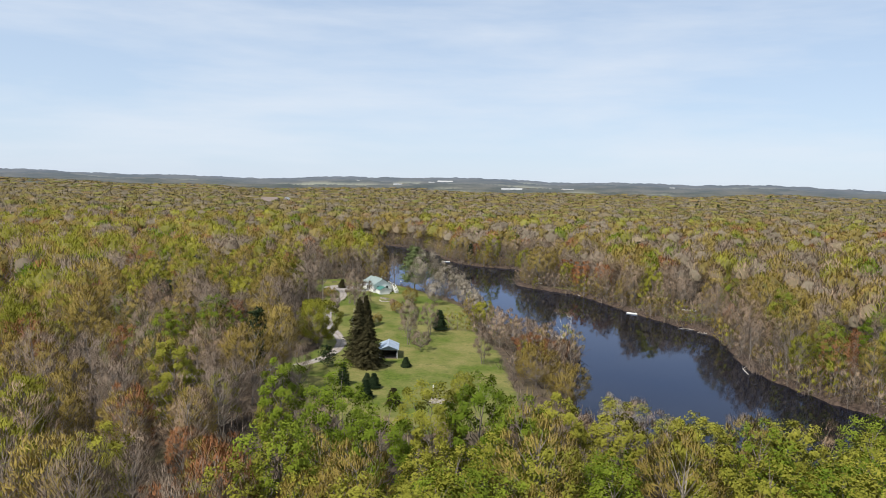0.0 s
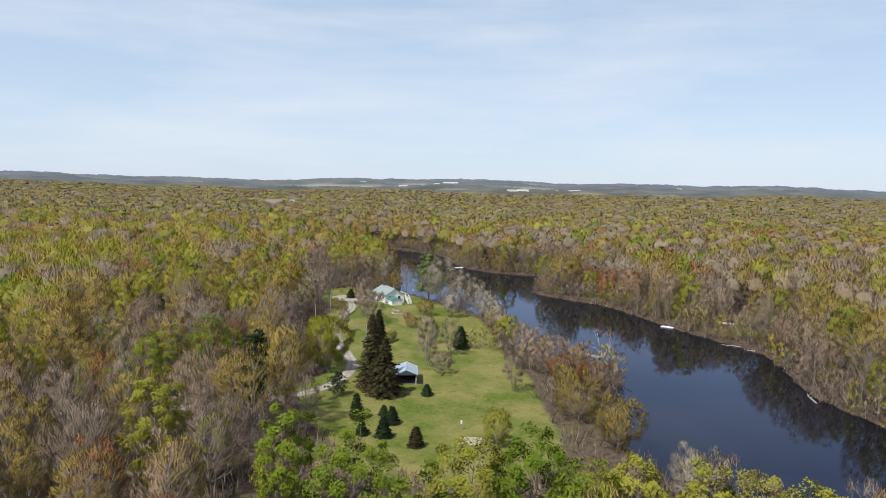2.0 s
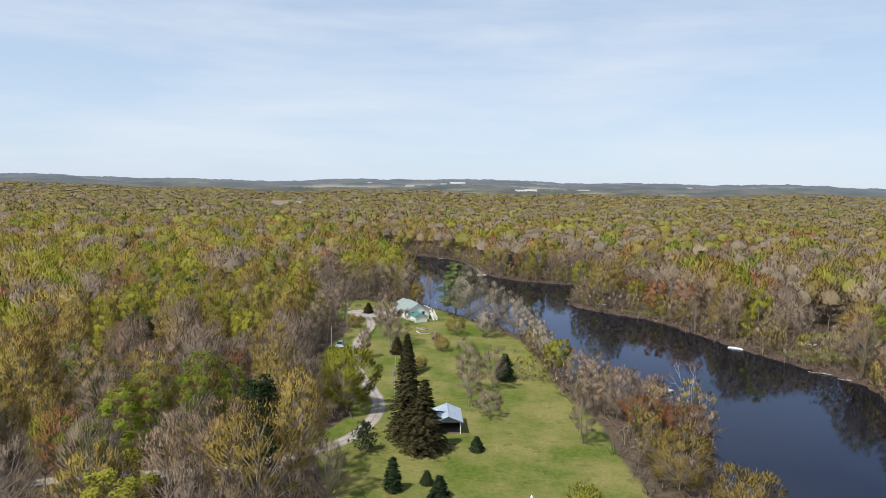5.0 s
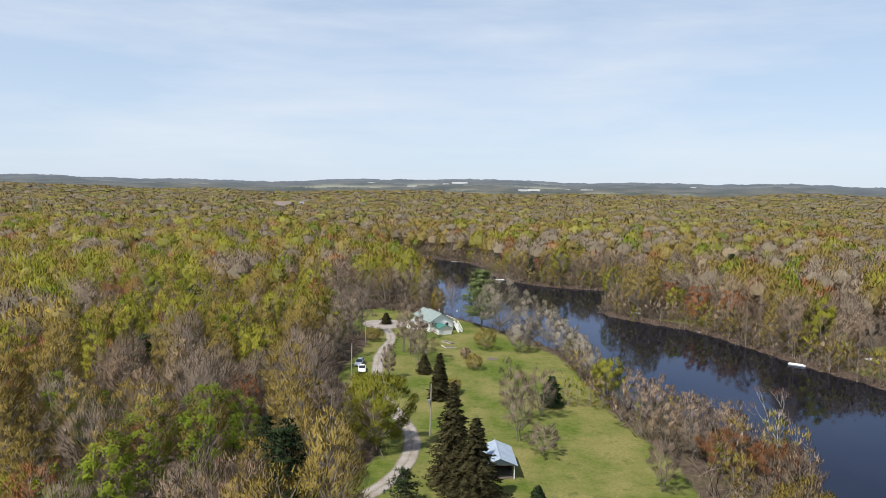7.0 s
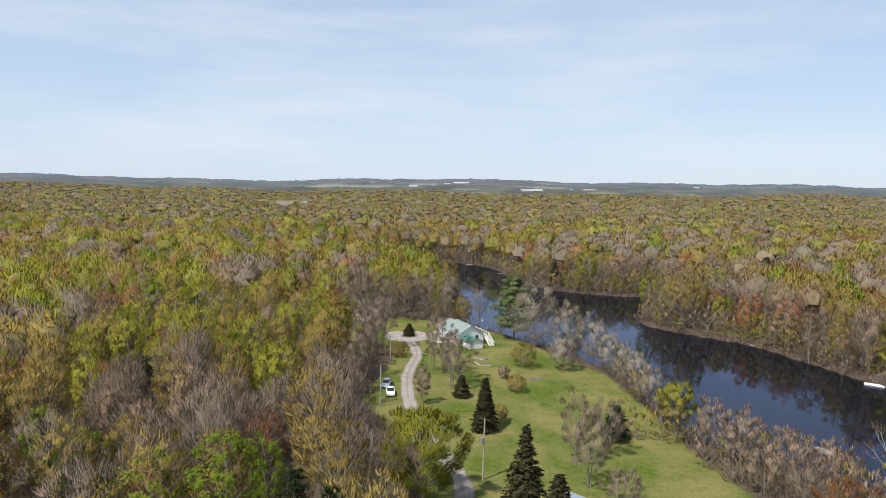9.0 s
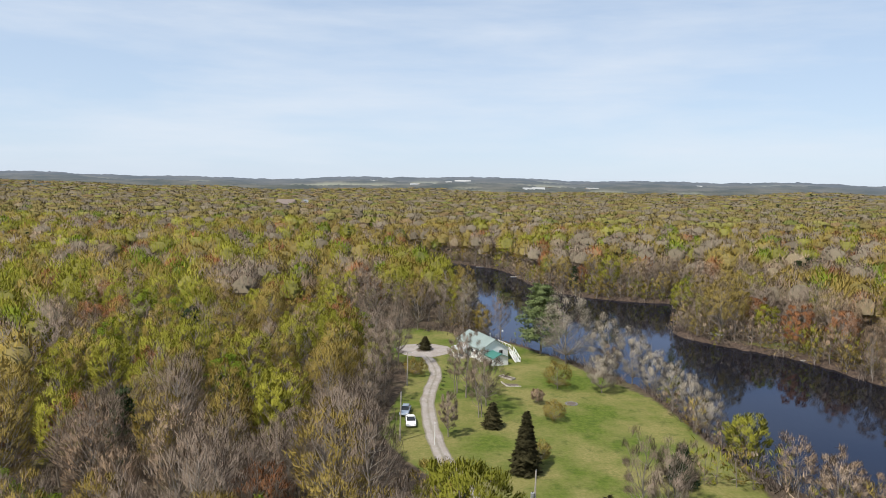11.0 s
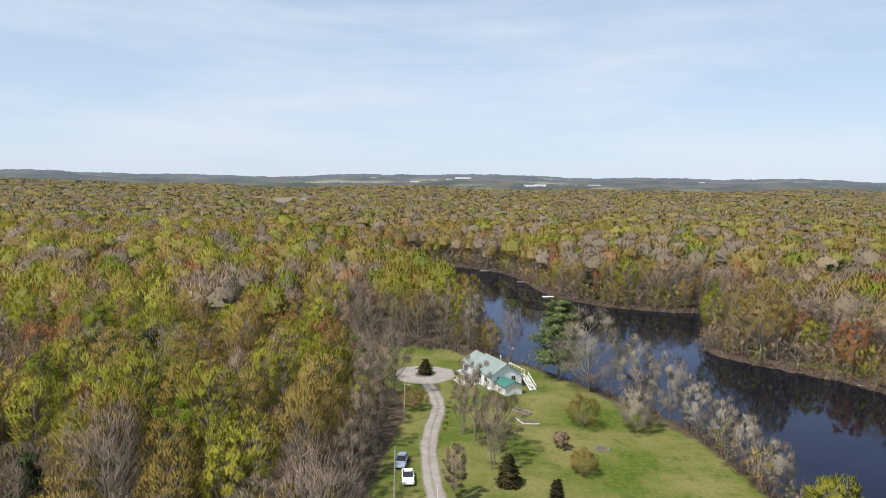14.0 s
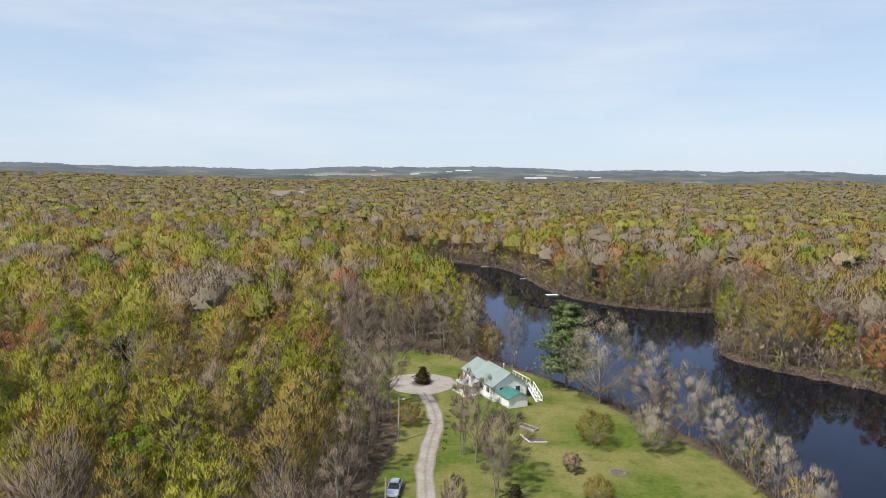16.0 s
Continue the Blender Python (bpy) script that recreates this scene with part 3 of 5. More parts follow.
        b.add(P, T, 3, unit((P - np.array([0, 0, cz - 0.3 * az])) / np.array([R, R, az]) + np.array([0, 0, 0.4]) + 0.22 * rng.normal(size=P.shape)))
    return b.done()


def spruce(seed, H, R, tiers=16, per=9, fine=9, size=0.42, droop=0.25, ragged=0.15, skirt=0.04):
    """A conifer: tiers of boughs, each a spine with short needle sprays on both sides."""
    rng = np.random.default_rng(seed)
    b = Build()
    b.add(*tube([(0, 0, -0.1), (0, 0, H * 0.5), (0, 0, H)], [0.018 * H, 0.010 * H, 0.01], 6), 0)
    for t in range(tiers):
        u = (t + 0.5) / tiers
        z = H * (skirt + (0.97 - skirt) * u)
        r = R * (1 - u) ** 0.85 * (1 + ragged * rng.normal()) + 0.12
        n = max(4, int(per * (1 - 0.5 * u)))
        for k in range(n):
            az = 2 * math.pi * (k + rng.uniform(-0.35, 0.35)) / n + t * 1.1
            out = np.array([math.cos(az), math.sin(az), 0])
            rr = r * rng.uniform(0.75, 1.12)
            p0 = np.array([0, 0, z + rng.normal() * H * 0.012])
            s = np.linspace(0.12, 1, fine)
            spine = p0 + out * (rr * s)[:, None] + np.array([0, 0, 1.0]) * (rr * (0.18 * s - droop * s ** 2))[:, None]
            D = np.gradient(spine, axis=0)
            side = np.cross(out, [0, 0, 1.0])
            for sg in (-1, 1):
                d = out * 0.55 + side * sg * 0.9 + np.array([0, 0, -0.25])
                d = d / np.linalg.norm(d) * (size * (0.45 + 0.9 * rr / R * (1 - 0.4 * s)))[:, None] + rng.normal(size=(fine, 3)) * size * 0.22
                b.slivers(spine, d, size * 0.42, 2, rng, unit(out * (0.25 + 0.75 * s)[:, None] + np.array([0, 0, 0.45]) + 0.25 * rng.normal(size=(fine, 3))))
            b.slivers(spine[-1:], (out * size * 0.8)[None], size * 0.4, 2, rng, (out + np.array([0, 0, 0.3]))[None])
    return b.done()


def pine(seed, H, R, tiers=9, per=6, tufts=10, size=0.6):
    """An open white pine: uneven level plates of needle tufts on bare limbs."""
    rng = np.random.default_rng(seed)
    b = Build()
    b.add(*tube([(0, 0, -0.1), (0.1, 0, H * 0.5), (0, 0.1, H * 0.97)], [0.017 * H, 0.011 * H, 0.03], 7), 0)
    for t in range(tiers):
        u = (t + 0.5) / tiers
        z = H * (0.16 + 0.8 * u)
        for k in range(per):
            az = 2 * math.pi * (k + rng.uniform(-0.4, 0.4)) / per + 0.9 * t
            r = R * (0.45 + 0.75 * math.sin(math.pi * min(1, 0.25 + 0.7 * u))) * (1.05 - 0.55 * u) * rng.uniform(0.6, 1.15)
            out = np.array([math.cos(az), math.sin(az), 0])
            p0 = np.array([0, 0, z + rng.normal() * 0.3])
            p1 = p0 + out * r + np.array([0, 0, r * rng.uniform(0.0, 0.22)])
            b.add(*tube([p0, p1], [0.05 + 0.03 * (1 - u), 0.02], 3), 0)
            w = rng.uniform(0.3, 1.05, tufts)
            C = p0 + (p1 - p0) * w[:, None] + rng.normal(size=(tufts, 3)) * np.array([0.42, 0.42, 0.16]) * (0.5 + 0.22 * r)
            for q in range(5):
                d = rng.normal(size=(tufts, 3)) * 0.55 + out * 0.5 + np.array([0, 0, 0.35])
                d *= (size * rng.uniform(0.7, 1.2, tufts) / np.linalg.norm(d, axis=1))[:, None]
                b.slivers(C, d, size * 0.30, 2, rng, unit(out * 0.5 + unit(d) * 0.5 + np.array([0, 0, 0.5]) + 0.2 * rng.normal(size=(tufts, 3))))
    return b.done()


def as_tree(name, tpl, leaf, label, group="", bark=None, twig=None, where=(0, 0)):
    """The thing itself: an Empty at the foot with trunk and crown meshes."""
    V, F, M, N = tpl
    ob = thing(name, pose(where[0], where[1], float(ground_z(*where)[0])), label, "tree" if "shrub" not in name else "shrub", group)

    def cut(sel, mats, remap, nm):
        f = F[sel]
        used, inv = np.unique(f, return_inverse=True)
        return mesh_from(nm, V[used], inv.reshape(-1, 3), mats, [remap[m] for m in M[sel]], smooth=True, N=N[used] if nm == "crown" else None)

    part("trunk", cut(M == 0, [bark or BARK], {0: 0}, "trunk"), None, ob)
    if (M > 0).any():
        part("crown", cut(M > 0, [twig or TWIG, leaf], {1: 0, 2: 1}, "crown"), None, ob)
    return ob


def plant_copies(proto, spots, rng, tall=(0.85, 1.15)):
    """Copies of a tree at (x, y) spots; the first stands in for the template itself."""
    for i, (x, y) in enumerate(spots):
        s = rng.uniform(*tall)
        m = pose(x, y, float(ground_z(x, y)[0]), rng.uniform(-2.5, 2.5), rng.uniform(-2.5, 2.5), rng.uniform(0, 360))
        w = s * rng.uniform(0.9, 1.12)
        if i == 0:
            proto.matrix_basis = m @ Matrix.Diagonal((w, w, s, 1))
        else:
            c = copy_thing(proto, m)
            c.matrix_basis = m @ Matrix.Diagonal((w, w, s, 1))


def scatter(name, templates, which, X, Y, S, rng, label, tone, kinds, lift=0.0):
    """ONE joined mesh of many trees: templates laid at spots with random turn and size."""
    Vs, Fs, Ms, Ts, Ns, n = [], [], [], [], [], 0
    Z = ground_z(X, Y)
    A = rng.uniform(0, 2 * np.pi, len(X))
    for k, (V, F, M, N) in enumerate(templates):
        i = np.nonzero(which == k)[0]
        if not len(i):
            continue
        c, s = np.cos(A[i])[:, None], np.sin(A[i])[:, None]
        sx = S[i][:, None]
        P = np.stack([(V[:, 0] * c - V[:, 1] * s) * sx + X[i][:, None], (V[:, 0] * s + V[:, 1] * c) * sx + Y[i][:, None], V[:, 2] * sx + Z[i][:, None] + lift], 2)
        off = n + np.arange(len(i))[:, None, None] * len(V)
        Vs.append(P.reshape(-1, 3))
        Fs.append((F[None] + off).reshape(-1, 3))
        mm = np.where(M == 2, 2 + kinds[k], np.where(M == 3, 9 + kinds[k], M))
        Ms.append(np.tile(mm, len(i)))
        Ts.append(np.repeat(tone[i], len(V)))
        Ns.append(np.stack([N[:, 0] * c - N[:, 1] * s, N[:, 0] * s + N[:, 1] * c, np.repeat(N[None, :, 2], len(i), 0)], 2).reshape(-1, 3))
        n += len(i) * len(V)
    me = mesh_from(name, np.vstack(Vs), np.vstack(Fs), [BARK, TWIG_STUFF] + LEAF_STUFF + SHADED_CANOPY, np.concatenate(Ms), np.concatenate(Ts), N=np.vstack(Ns))
    print("STUFF", name, len(X), "trees", len(me.polygons), "triangles")
    return tagged(new(name, me), label, "woods", kind="stuff")


# ---- which kind grows where ----
def kind_at(X, Y, rng):
    """Index into KINDS for each spot: patches of one kind, mixed at random."""
    east = (X > 20 + 0.12 * np.maximum(Y - 100, 0)) & (Y < 560)
    a = ripple(X, Y, 150.0, 1.3) + 0.5 * ripple(X, Y, 47.0, 4.0) + rng.normal(size=len(X)) * 0.4 - 0.2 * step(500, 1200, Y) + 0.25 * ((X < -60) & (Y > 200) & (Y < 480))
    k = np.where(a < -0.34, 0, np.where(a < 0.42, 1, 2))
    u = rng.uniform(size=len(X))
    k = np.where(u < 0.035, 3, k)
    k = np.where((u > 0.05) & (u < 0.12), 4, k)
    k = np.where((u > 0.21) & (u < 0.29), 0, k)
    k = np.where((u > 0.37) & (u < 0.37 + np.where(ripple(X, Y, 70.0, 2.0) > 0.15, 0.16, 0.03)), 5, k)
    k = np.where((u > 0.985), 6, k)
    e = rng.uniform(size=len(X)) + 0.16 * ripple(X, Y, 60.0, 5.0)
    ke = np.where(e < 0.32, 0, np.where(e < 0.60, 1, np.where(e < 0.80, 4, np.where(e < 0.87, 5, np.where(e < 0.97, 2, 3)))))
    grey = (np.hypot(X + 50, Y - 312) < 28) | ((X > -58) & (X < -43) & (Y > 195) & (Y < 285))
    k = np.where(grey & (e < 0.22), 0, k)
    return np.where(east, ke, k)


def spots(x0, x1, y0, y1, gap, rng, jitter=0.6):
    gx, gy = np.arange(x0, x1, gap), np.arange(y0, y1, gap)
    X, Y = np.meshgrid(gx, gy)
    X = X + (np.arange(len(gy)) % 2)[:, None] * gap / 2
    X, Y = X.ravel(), Y.ravel()
    return X + rng.uniform(-jitter, jitter, len(X)) * gap, Y + rng.uniform(-jitter, jitter, len(X)) * gap


CLEARINGS = ((88, 238, 9, 8), (60, 301, 12, 5), (108, 262, 14, 5), (-62, 302, 11, 4), (-38, 165, 8, 4), (-42, 232, 5.5, 12), (-42, 215, 6, 26), (-45, 250, 5, 9), (-48, 306, 9, 5), (-278, 1100, 40, 45), (-91, 595, 14, 16), (114, 259, 8, 7))


def near_zone(X, Y):
    """Where forest trees are things of their own; and the strip between lawn and river, planted one by one."""
    west = (X < -15) & (X > np.maximum(-12 - 0.68 * Y, -108 - 0.6 * np.maximum(Y - 230, 0))) & (Y < np.where(X > -80, 345, 305)) & ~((X > -34) & (Y > 89) & (Y < 128))
    front = (X > -30) & (X < 75) & (Y < 89 + 0.1 * np.maximum(X - 30, 0)) & (X < 0.75 * Y)
    d = signed(RIVER, X, Y)
    east = line_distance(np.array(BANK_EAST, float), X, Y) < 26
    bank = (Y > 75) & (Y < 410) & (d > 0) & east & (X < 150)
    shore = (X > -20) & (X < 40) & (Y > 116) & (Y < 305) & (d > 0) & (X < 8 + 0.45 * np.maximum(260 - Y, 0)) & (line_distance(np.array(BANK_WEST, float), X, Y) < 30)
    return west | front | bank, shore


def free(X, Y, water=0.6, lawn=1.5, drive=3.5):
    ok = np.ones(len(X), bool)
    near = (np.abs(X) < 330) & (Y < 620)
    a, b = X[near], Y[near]
    good = (signed(RIVER, a, b) > water) & (signed(LAWN_LINE, a, b) > lawn) & (line_distance(DRIVE_LINE, a, b) > drive) & (np.hypot(a - LOOP[0], b - LOOP[1]) > 10)
    ok[near] = good
    for cx, cy, rx, ry in CLEARINGS:
        ok &= np.hypot((X - cx) / rx, (Y - cy) / ry) > 1
    for cx, cy, rx, ry in FIELDS:
        ok &= np.maximum(np.abs(X - cx) / rx, np.abs(Y - cy) / ry) > 1
    return ok



# trees that can be told apart: x, y, height, crown radius
SINGLE = {
    "green": [(-14, 95, 17.5, 5.4), (6, 97, 17.5, 5.0), (11, 90, 16, 4.4), (-7, 84, 17, 4.6), (-24, 103, 18, 3.6), (-58, 141, 17.5, 3.3), (-78, 176, 12, 3.4), (-73, 221, 16, 3.6)],
    "lime": [(38, 107, 9.5, 3.4), (17, 112, 6.5, 2.6), (-27, 110, 10, 3.0), (-33, 182, 14.5, 5.2), (-1, 96, 16.5, 4.6), (17, 93, 16, 4.4), (25.5, 92, 15.5, 4.6), (36, 90, 15, 4.2), (33, 80, 16, 4.4), (49, 89, 14, 3.8), (62, 92, 15, 4.2), (-42, 80, 15, 4.6), (-62, 210, 15.5, 3.2), (-45, 114, 18.5, 4.2), (-58, 249, 17, 4.6), (-63, 261, 16, 4.2), (-87, 293, 16, 4.2), (56.5, 305, 12, 3.0), (80, 255, 16, 4.6), (14, 217.5, 8.5, 3.2), (5, 136, 6.5, 2.4)],
    "olive": [(22, 150, 9.5, 4.4), (27, 138, 8.5, 4.2), (-11.3, 254.7, 6.0, 3.0), (-20, 215, 3.0, 1.6), (-43, 263, 3.8, 2.6), (-36, 187, 11, 3.4), (-25.5, 307, 9, 2.6), (-15, 234, 4.0, 2.1)],
    "rust": [(24, 177, 6.2, 4.4), (30, 174, 5.4, 3.6), (61, 295, 13.5, 3.6), (58, 314, 12.5, 3.4), (69, 287, 13.5, 3.8)] ,
    "bare": [(-49, 222, 14, 3.0), (-50, 232, 15, 3.0), (-48.5, 243, 13.5, 2.6), (-51, 252, 15, 3.2), (-48.5, 209, 13.5, 2.8), (-49, 263, 14.5, 3.0), (20, 181, 7.5, 2.6), (29, 164, 8, 3.0), (45, 94, 14.5, 3.6), (11, 168, 9.5, 2.6), (-5, 181, 5.5, 3.0), (-8.5, 187, 12.5, 2.8), (-9, 196, 12, 3.0), (-3, 200, 10, 2.8), (-29, 235, 13.5, 2.8),
             (-27.5, 242, 11.5, 3.8), (-31.5, 247, 15, 2.6), (-33.5, 250, 14, 2.0), (-35, 224.5, 8.5, 1.6), (-45, 312, 16, 4.4), (-52, 318, 16, 4.4), (-38, 317, 15.5, 4.2), (-31, 312, 15, 3.4), (40, 313, 14, 3.6), (66, 282, 14, 3.8)],
    "pale": [(31, 112, 10, 3.4), (-6, 276, 18, 6.6), (2, 268, 14.5, 4.2), (7, 262, 13.5, 3.4), (9.5, 254.5, 11, 2.8), (11.5, 247, 10, 2.4), (12.6, 240.5, 9.5, 2.4), (13, 231, 8.5, 2.2), (-2, 252.5, 9, 3.2), (-29.5, 316, 15, 3.6)],
    "tan": [(66, 302, 14, 4.0), (73, 293, 14, 4.0), (53, 311, 13, 3.6), (79, 283, 14, 4.2), (-9, 108, 7, 2.6), (2, 110, 6, 2.4), (10, 107, 8, 2.8), (-20, 113, 8, 2.8), (24, 116, 6, 2.6), (18, 197, 9, 3.0), (22.5, 190, 8.5, 3.0), (17, 186, 7.5, 2.6), (28, 186, 7, 2.6), (15, 222, 6, 2.0), (4, 271, 8, 2.2), (31, 100, 14, 4.2), (54, 93, 14.5, 4.0), (17, 207, 8.5, 3.0), (21, 202, 9, 3.0), (26, 198, 8.5, 3.2), (31, 194, 7.5, 2.8), (-17, 244, 3.2, 1.3)],
}
MARKED = [t for k in SINGLE for t in SINGLE[k]] + [(-40, 147, 17, 3.4), (-11, 286, 19, 5.0)]

rng = np.random.default_rng(7)
LABELS = {
    "bare": "tall leafless grey-brown forest tree with fine twigs",
    "olive": "forest tree with sparse olive-yellow spring buds",
    "lime": "forest tree in yellow-green young leaf",
    "green": "leafy fresh-green tree with pale trunk",
    "tan": "forest tree with tan-pink opening buds",
    "rust": "forest tree with rusty orange spring leaves",
    "fir": "dark green conifer among bare forest trees",
}
NAMES = {"bare": "bare_tree", "olive": "budding_tree", "lime": "lime_green_tree", "green": "leafy_tree", "tan": "tan_tree", "rust": "rust_tree", "fir": "pine_tree"}
H0 = 16.5
NEAR = {
    "bare": [broadleaf(11 + i, H0, 3.5 + 0.4 * i, 0.26, 52, 2300, 1.2, 0.048, puff=0.95, tint=0.5, low=-0.55) for i in range(3)],
    "olive": [broadleaf(21 + i, H0, 3.5 + 0.45 * i, 0.28, 54, 900, 1.1, 0.050, 2000, 0.29, 1.0, limb=1 + 2 * (i == 1), tint=0.75, low=-0.6) for i in range(3)],
    "lime": [broadleaf(31 + i, H0, 3.4 + 0.45 * i, 0.28, 54, 500, 1.0, 0.050, 2400, 0.31, 1.0, limb=1, tint=0.9, low=-0.65) for i in range(3)],
    "green": [broadleaf(41 + i, H0, 3.5, 0.20, 56, 300, 0.9, 0.05, 3000, 0.31, 1.0, shards=True, deep=0.44, low=-0.85, limb=1, tint=0.95) for i in range(2)],
    "tan": [broadleaf(51 + i, H0 * 0.95, 3.7, 0.25, 52, 1500, 1.15, 0.050, 1000, 0.28, 1.0, deep=0.42, limb=1, low=-0.6, tint=0.7) for i in range(2)],
    "rust": [broadleaf(61 + i, H0 * 0.88, 3.6, 0.25, 52, 1200, 1.1, 0.050, 1400, 0.29, 1.0, deep=0.42, limb=1, low=-0.6, tint=0.85) for i in range(2)],
    "fir": [pine(71 + i, H0 * 0.9, 3.2, 11, 7, 12) for i in range(2)],
}
DENSE = [broadleaf(81 + i, 15.5, 4.4 + 0.4 * i, 0.14, 74, 260, 0.9, 0.05, 4700, 0.33, 1.15, deep=0.50, low=-0.92, limb=1, tint=0.95, shards=True) for i in range(2)]
# forest trees near the flight line, each a thing of its own
X, Y = spots(-150, 150, 40, 412, 6.7, rng)
zone, shore = near_zone(X, Y)
ok = free(X, Y) & zone & ~shore & (np.hypot(X, Y) > 45)
for tx, ty, tr in [(t[0], t[1], t[3]) for t in MARKED]:
    ok &= np.hypot(X - tx, Y - ty) > tr + 1.2
TX, TY = X[ok], Y[ok]
TK = kind_at(TX, TY, rng)
fr = (TX > -24) & (TY < 118)
TK = np.where(fr, rng.choice([3, 2, 2, 2, 3, 2, 1], len(TX)), TK)
TK = np.where((TX < -22) & (TY < 132), rng.choice([0, 0, 1, 1, 0, 2, 4, 5], len(TX)), TK)
print("NEAR TREES", len(TX))
for k, kind in enumerate(KINDS):
    leafy = (TK == k) & fr & (k in (2, 3))
    for v, tpl in enumerate(DENSE):
        mine = np.nonzero(leafy)[0][v::2]
        if len(mine):
            plant_copies(as_tree(NAMES[kind], tpl, LEAF[kind], LABELS[kind], "forest trees"), [(TX[i], TY[i]) for i in mine], rng, (0.72, 1.1))
    sel = np.nonzero((TK == k) & ~leafy)[0]
    for v, tpl in enumerate(NEAR[kind]):
        mine = sel[v::len(NEAR[kind])]
        if len(mine):
            proto = as_tree(NAMES[kind], tpl, LEAF[kind], LABELS[kind], "forest trees")
            plant_copies(proto, [(TX[i], TY[i]) for i in mine], rng, (0.64, 1.14))

SINGLE_LABEL = {"green": "leafy fresh-green tree standing out in the woods", "lime": "tree in bright yellow-green spring leaf", "olive": "wide tree with sparse olive-yellow young leaves",
                "rust": "low spreading tree with rust-red spring buds", "bare": "leafless grey tree with fine twigs", "tan": "slender shore tree with tan buds", "pale": "pale grey budding tree on the river bank"}
for kind, rows in SINGLE.items():
    for i, (x, y, h, r) in enumerate(rows):
        fine = 1.0 if h > 7 else 0.75
        size = (r / 4) ** 1.6
        if kind == "pale":
            tpl = broadleaf(680 + i, h, r, 0.16, 26 + int(4 * r), int(1500 + 850 * r), 1.15, 0.034, int(1700 * size) + 300, 0.17, 0.20 * r + 0.30, deep=0.46, tint=0.8, stems=1 + (i in (0, 2)), low=-0.75)
        elif kind == "bare":
            tpl = broadleaf(600 + i, h, r, 0.18, 30, 2300, 1.15 * fine, 0.036, 260, 0.2, 0.25 * r * fine, deep=0.44, tint=0.5, stems=1 + (i % 3 == 2) + (i % 4 == 1), low=-0.7)
        elif kind == "rust" and h < 8:
            tpl = broadleaf(650 + i, h, r, 0.12, 34, 2200, 1.2, 0.036, 2200, 0.2, 0.8, deep=0.5, stems=3, low=-0.85, tint=0.9)
        elif kind == "tan":
            tpl = broadleaf(640 + i, h, r, 0.2, 26, 1500, 1.0 * fine, 0.036, 900, 0.22, 0.26 * r, deep=0.45, stems=1 + i % 2, low=-0.7, tint=0.7)
        elif kind == "olive":
            tpl = broadleaf(660 + i, h, r, 0.16, 30 + int(3 * r), int(900 * size) + 400, 0.9 * fine, 0.036, int(3800 * size) + 500, 0.22 * fine, 0.22 * r + 0.2, deep=0.46, low=-0.8, tint=0.85, stems=1 + i % 2)
        else:
            tpl = broadleaf(670 + i + 10 * len(kind), h, r, 0.16, 34 + int(4 * r), int(300 * r), 0.8 * fine, 0.04, int(5600 * size) + 700, (0.26 if h < 14 else 0.31) * fine, 0.19 * r + 0.25, deep=0.46, low=-0.85, shell=0.72, tint=0.95, shards=kind == "green" or y < 125)
        as_tree(NAMES.get(kind, "bare_tree") if h > 4.5 else "shrub", tpl, PALE_TWIGS if kind == "pale" else LEAF[kind], SINGLE_LABEL[kind] if h > 4.5 else "rounded spring shrub growing on the lawn", where=(x, y))

# conifers on the lawn: x, y, height, radius, brownish
SPRUCES = [(-17, 163, 12.8, 3.9, 1), (-20.2, 168.5, 16.2, 3.8, 1), (-21, 147.5, 5.2, 1.3, 0), (-16, 150, 2.1, 0.75, 0), (-14, 145.5, 3.4, 1.2, 0), (-15, 138.5, 3.9, 1.3, 0), (-9, 134.5, 3.6, 1.25, 1), (-19, 139.5, 2.6, 0.95, 0),
           (-8, 163.5, 2.5, 1.0, 0), (0, 207, 6.3, 2.2, 0), (-27, 229.5, 4.8, 1.6, 1), (-23, 210, 10.0, 2.2, 1), (-41.7, 287.2, 3.7, 1.6, 1)]
for i, (x, y, h, r, brown) in enumerate(SPRUCES):
    big = h > 8
    tpl = spruce(700 + i, h, r, 30 if big else 15, 16 if big else 11, 12 if big else 7, 0.66 if big else 0.34 * (r + 0.6), 0.28 if big else 0.1)
    as_tree("spruce_tree" if h > 3 else "young_spruce", tpl, BROWN_NEEDLES if brown else LEAF["fir"], "tall dark brown-green spruce beside the shed" if big and x < -15 and y < 170 else ("brown-tinged spruce on the lawn" if brown else "small dark green spruce on the lawn"), where=(x, y))
as_tree("pine_tree", pine(720, 5.0, 2.0, 7, 6, 9, 0.5), LEAF["fir"], "bushy dark green pine beside the driveway", where=(-27, 162))
as_tree("white_pine", pine(721, 19.0, 6.0, 12, 9, 44, 0.66), plant("pine_needles", (0.165, 0.205, 0.085), (0.19, 0.235, 0.10)), "tall green white pine beside the house", where=(-11, 286))
as_tree("pine_tree", pine(722, 17.5, 3.8, 13, 7, 18, 0.6), LEAF["fir"], "dark green pine rising among bare trees", where=(-40, 147))
for i, (x, y, h) in enumerate(((512, 1268, 22), (503, 1274, 17), (495, 1270, 15), (80, 466, 18), (126, 417, 14), (132, 421, 14), (120, 414, 13), (-190, 940, 17))):
    as_tree("pine_tree", pine(730 + i, h, 3.6 if i else 6.0, 10, 6, 10, 1.1), LEAF["fir"], "dark green pine above the far woodland", where=(x, y))


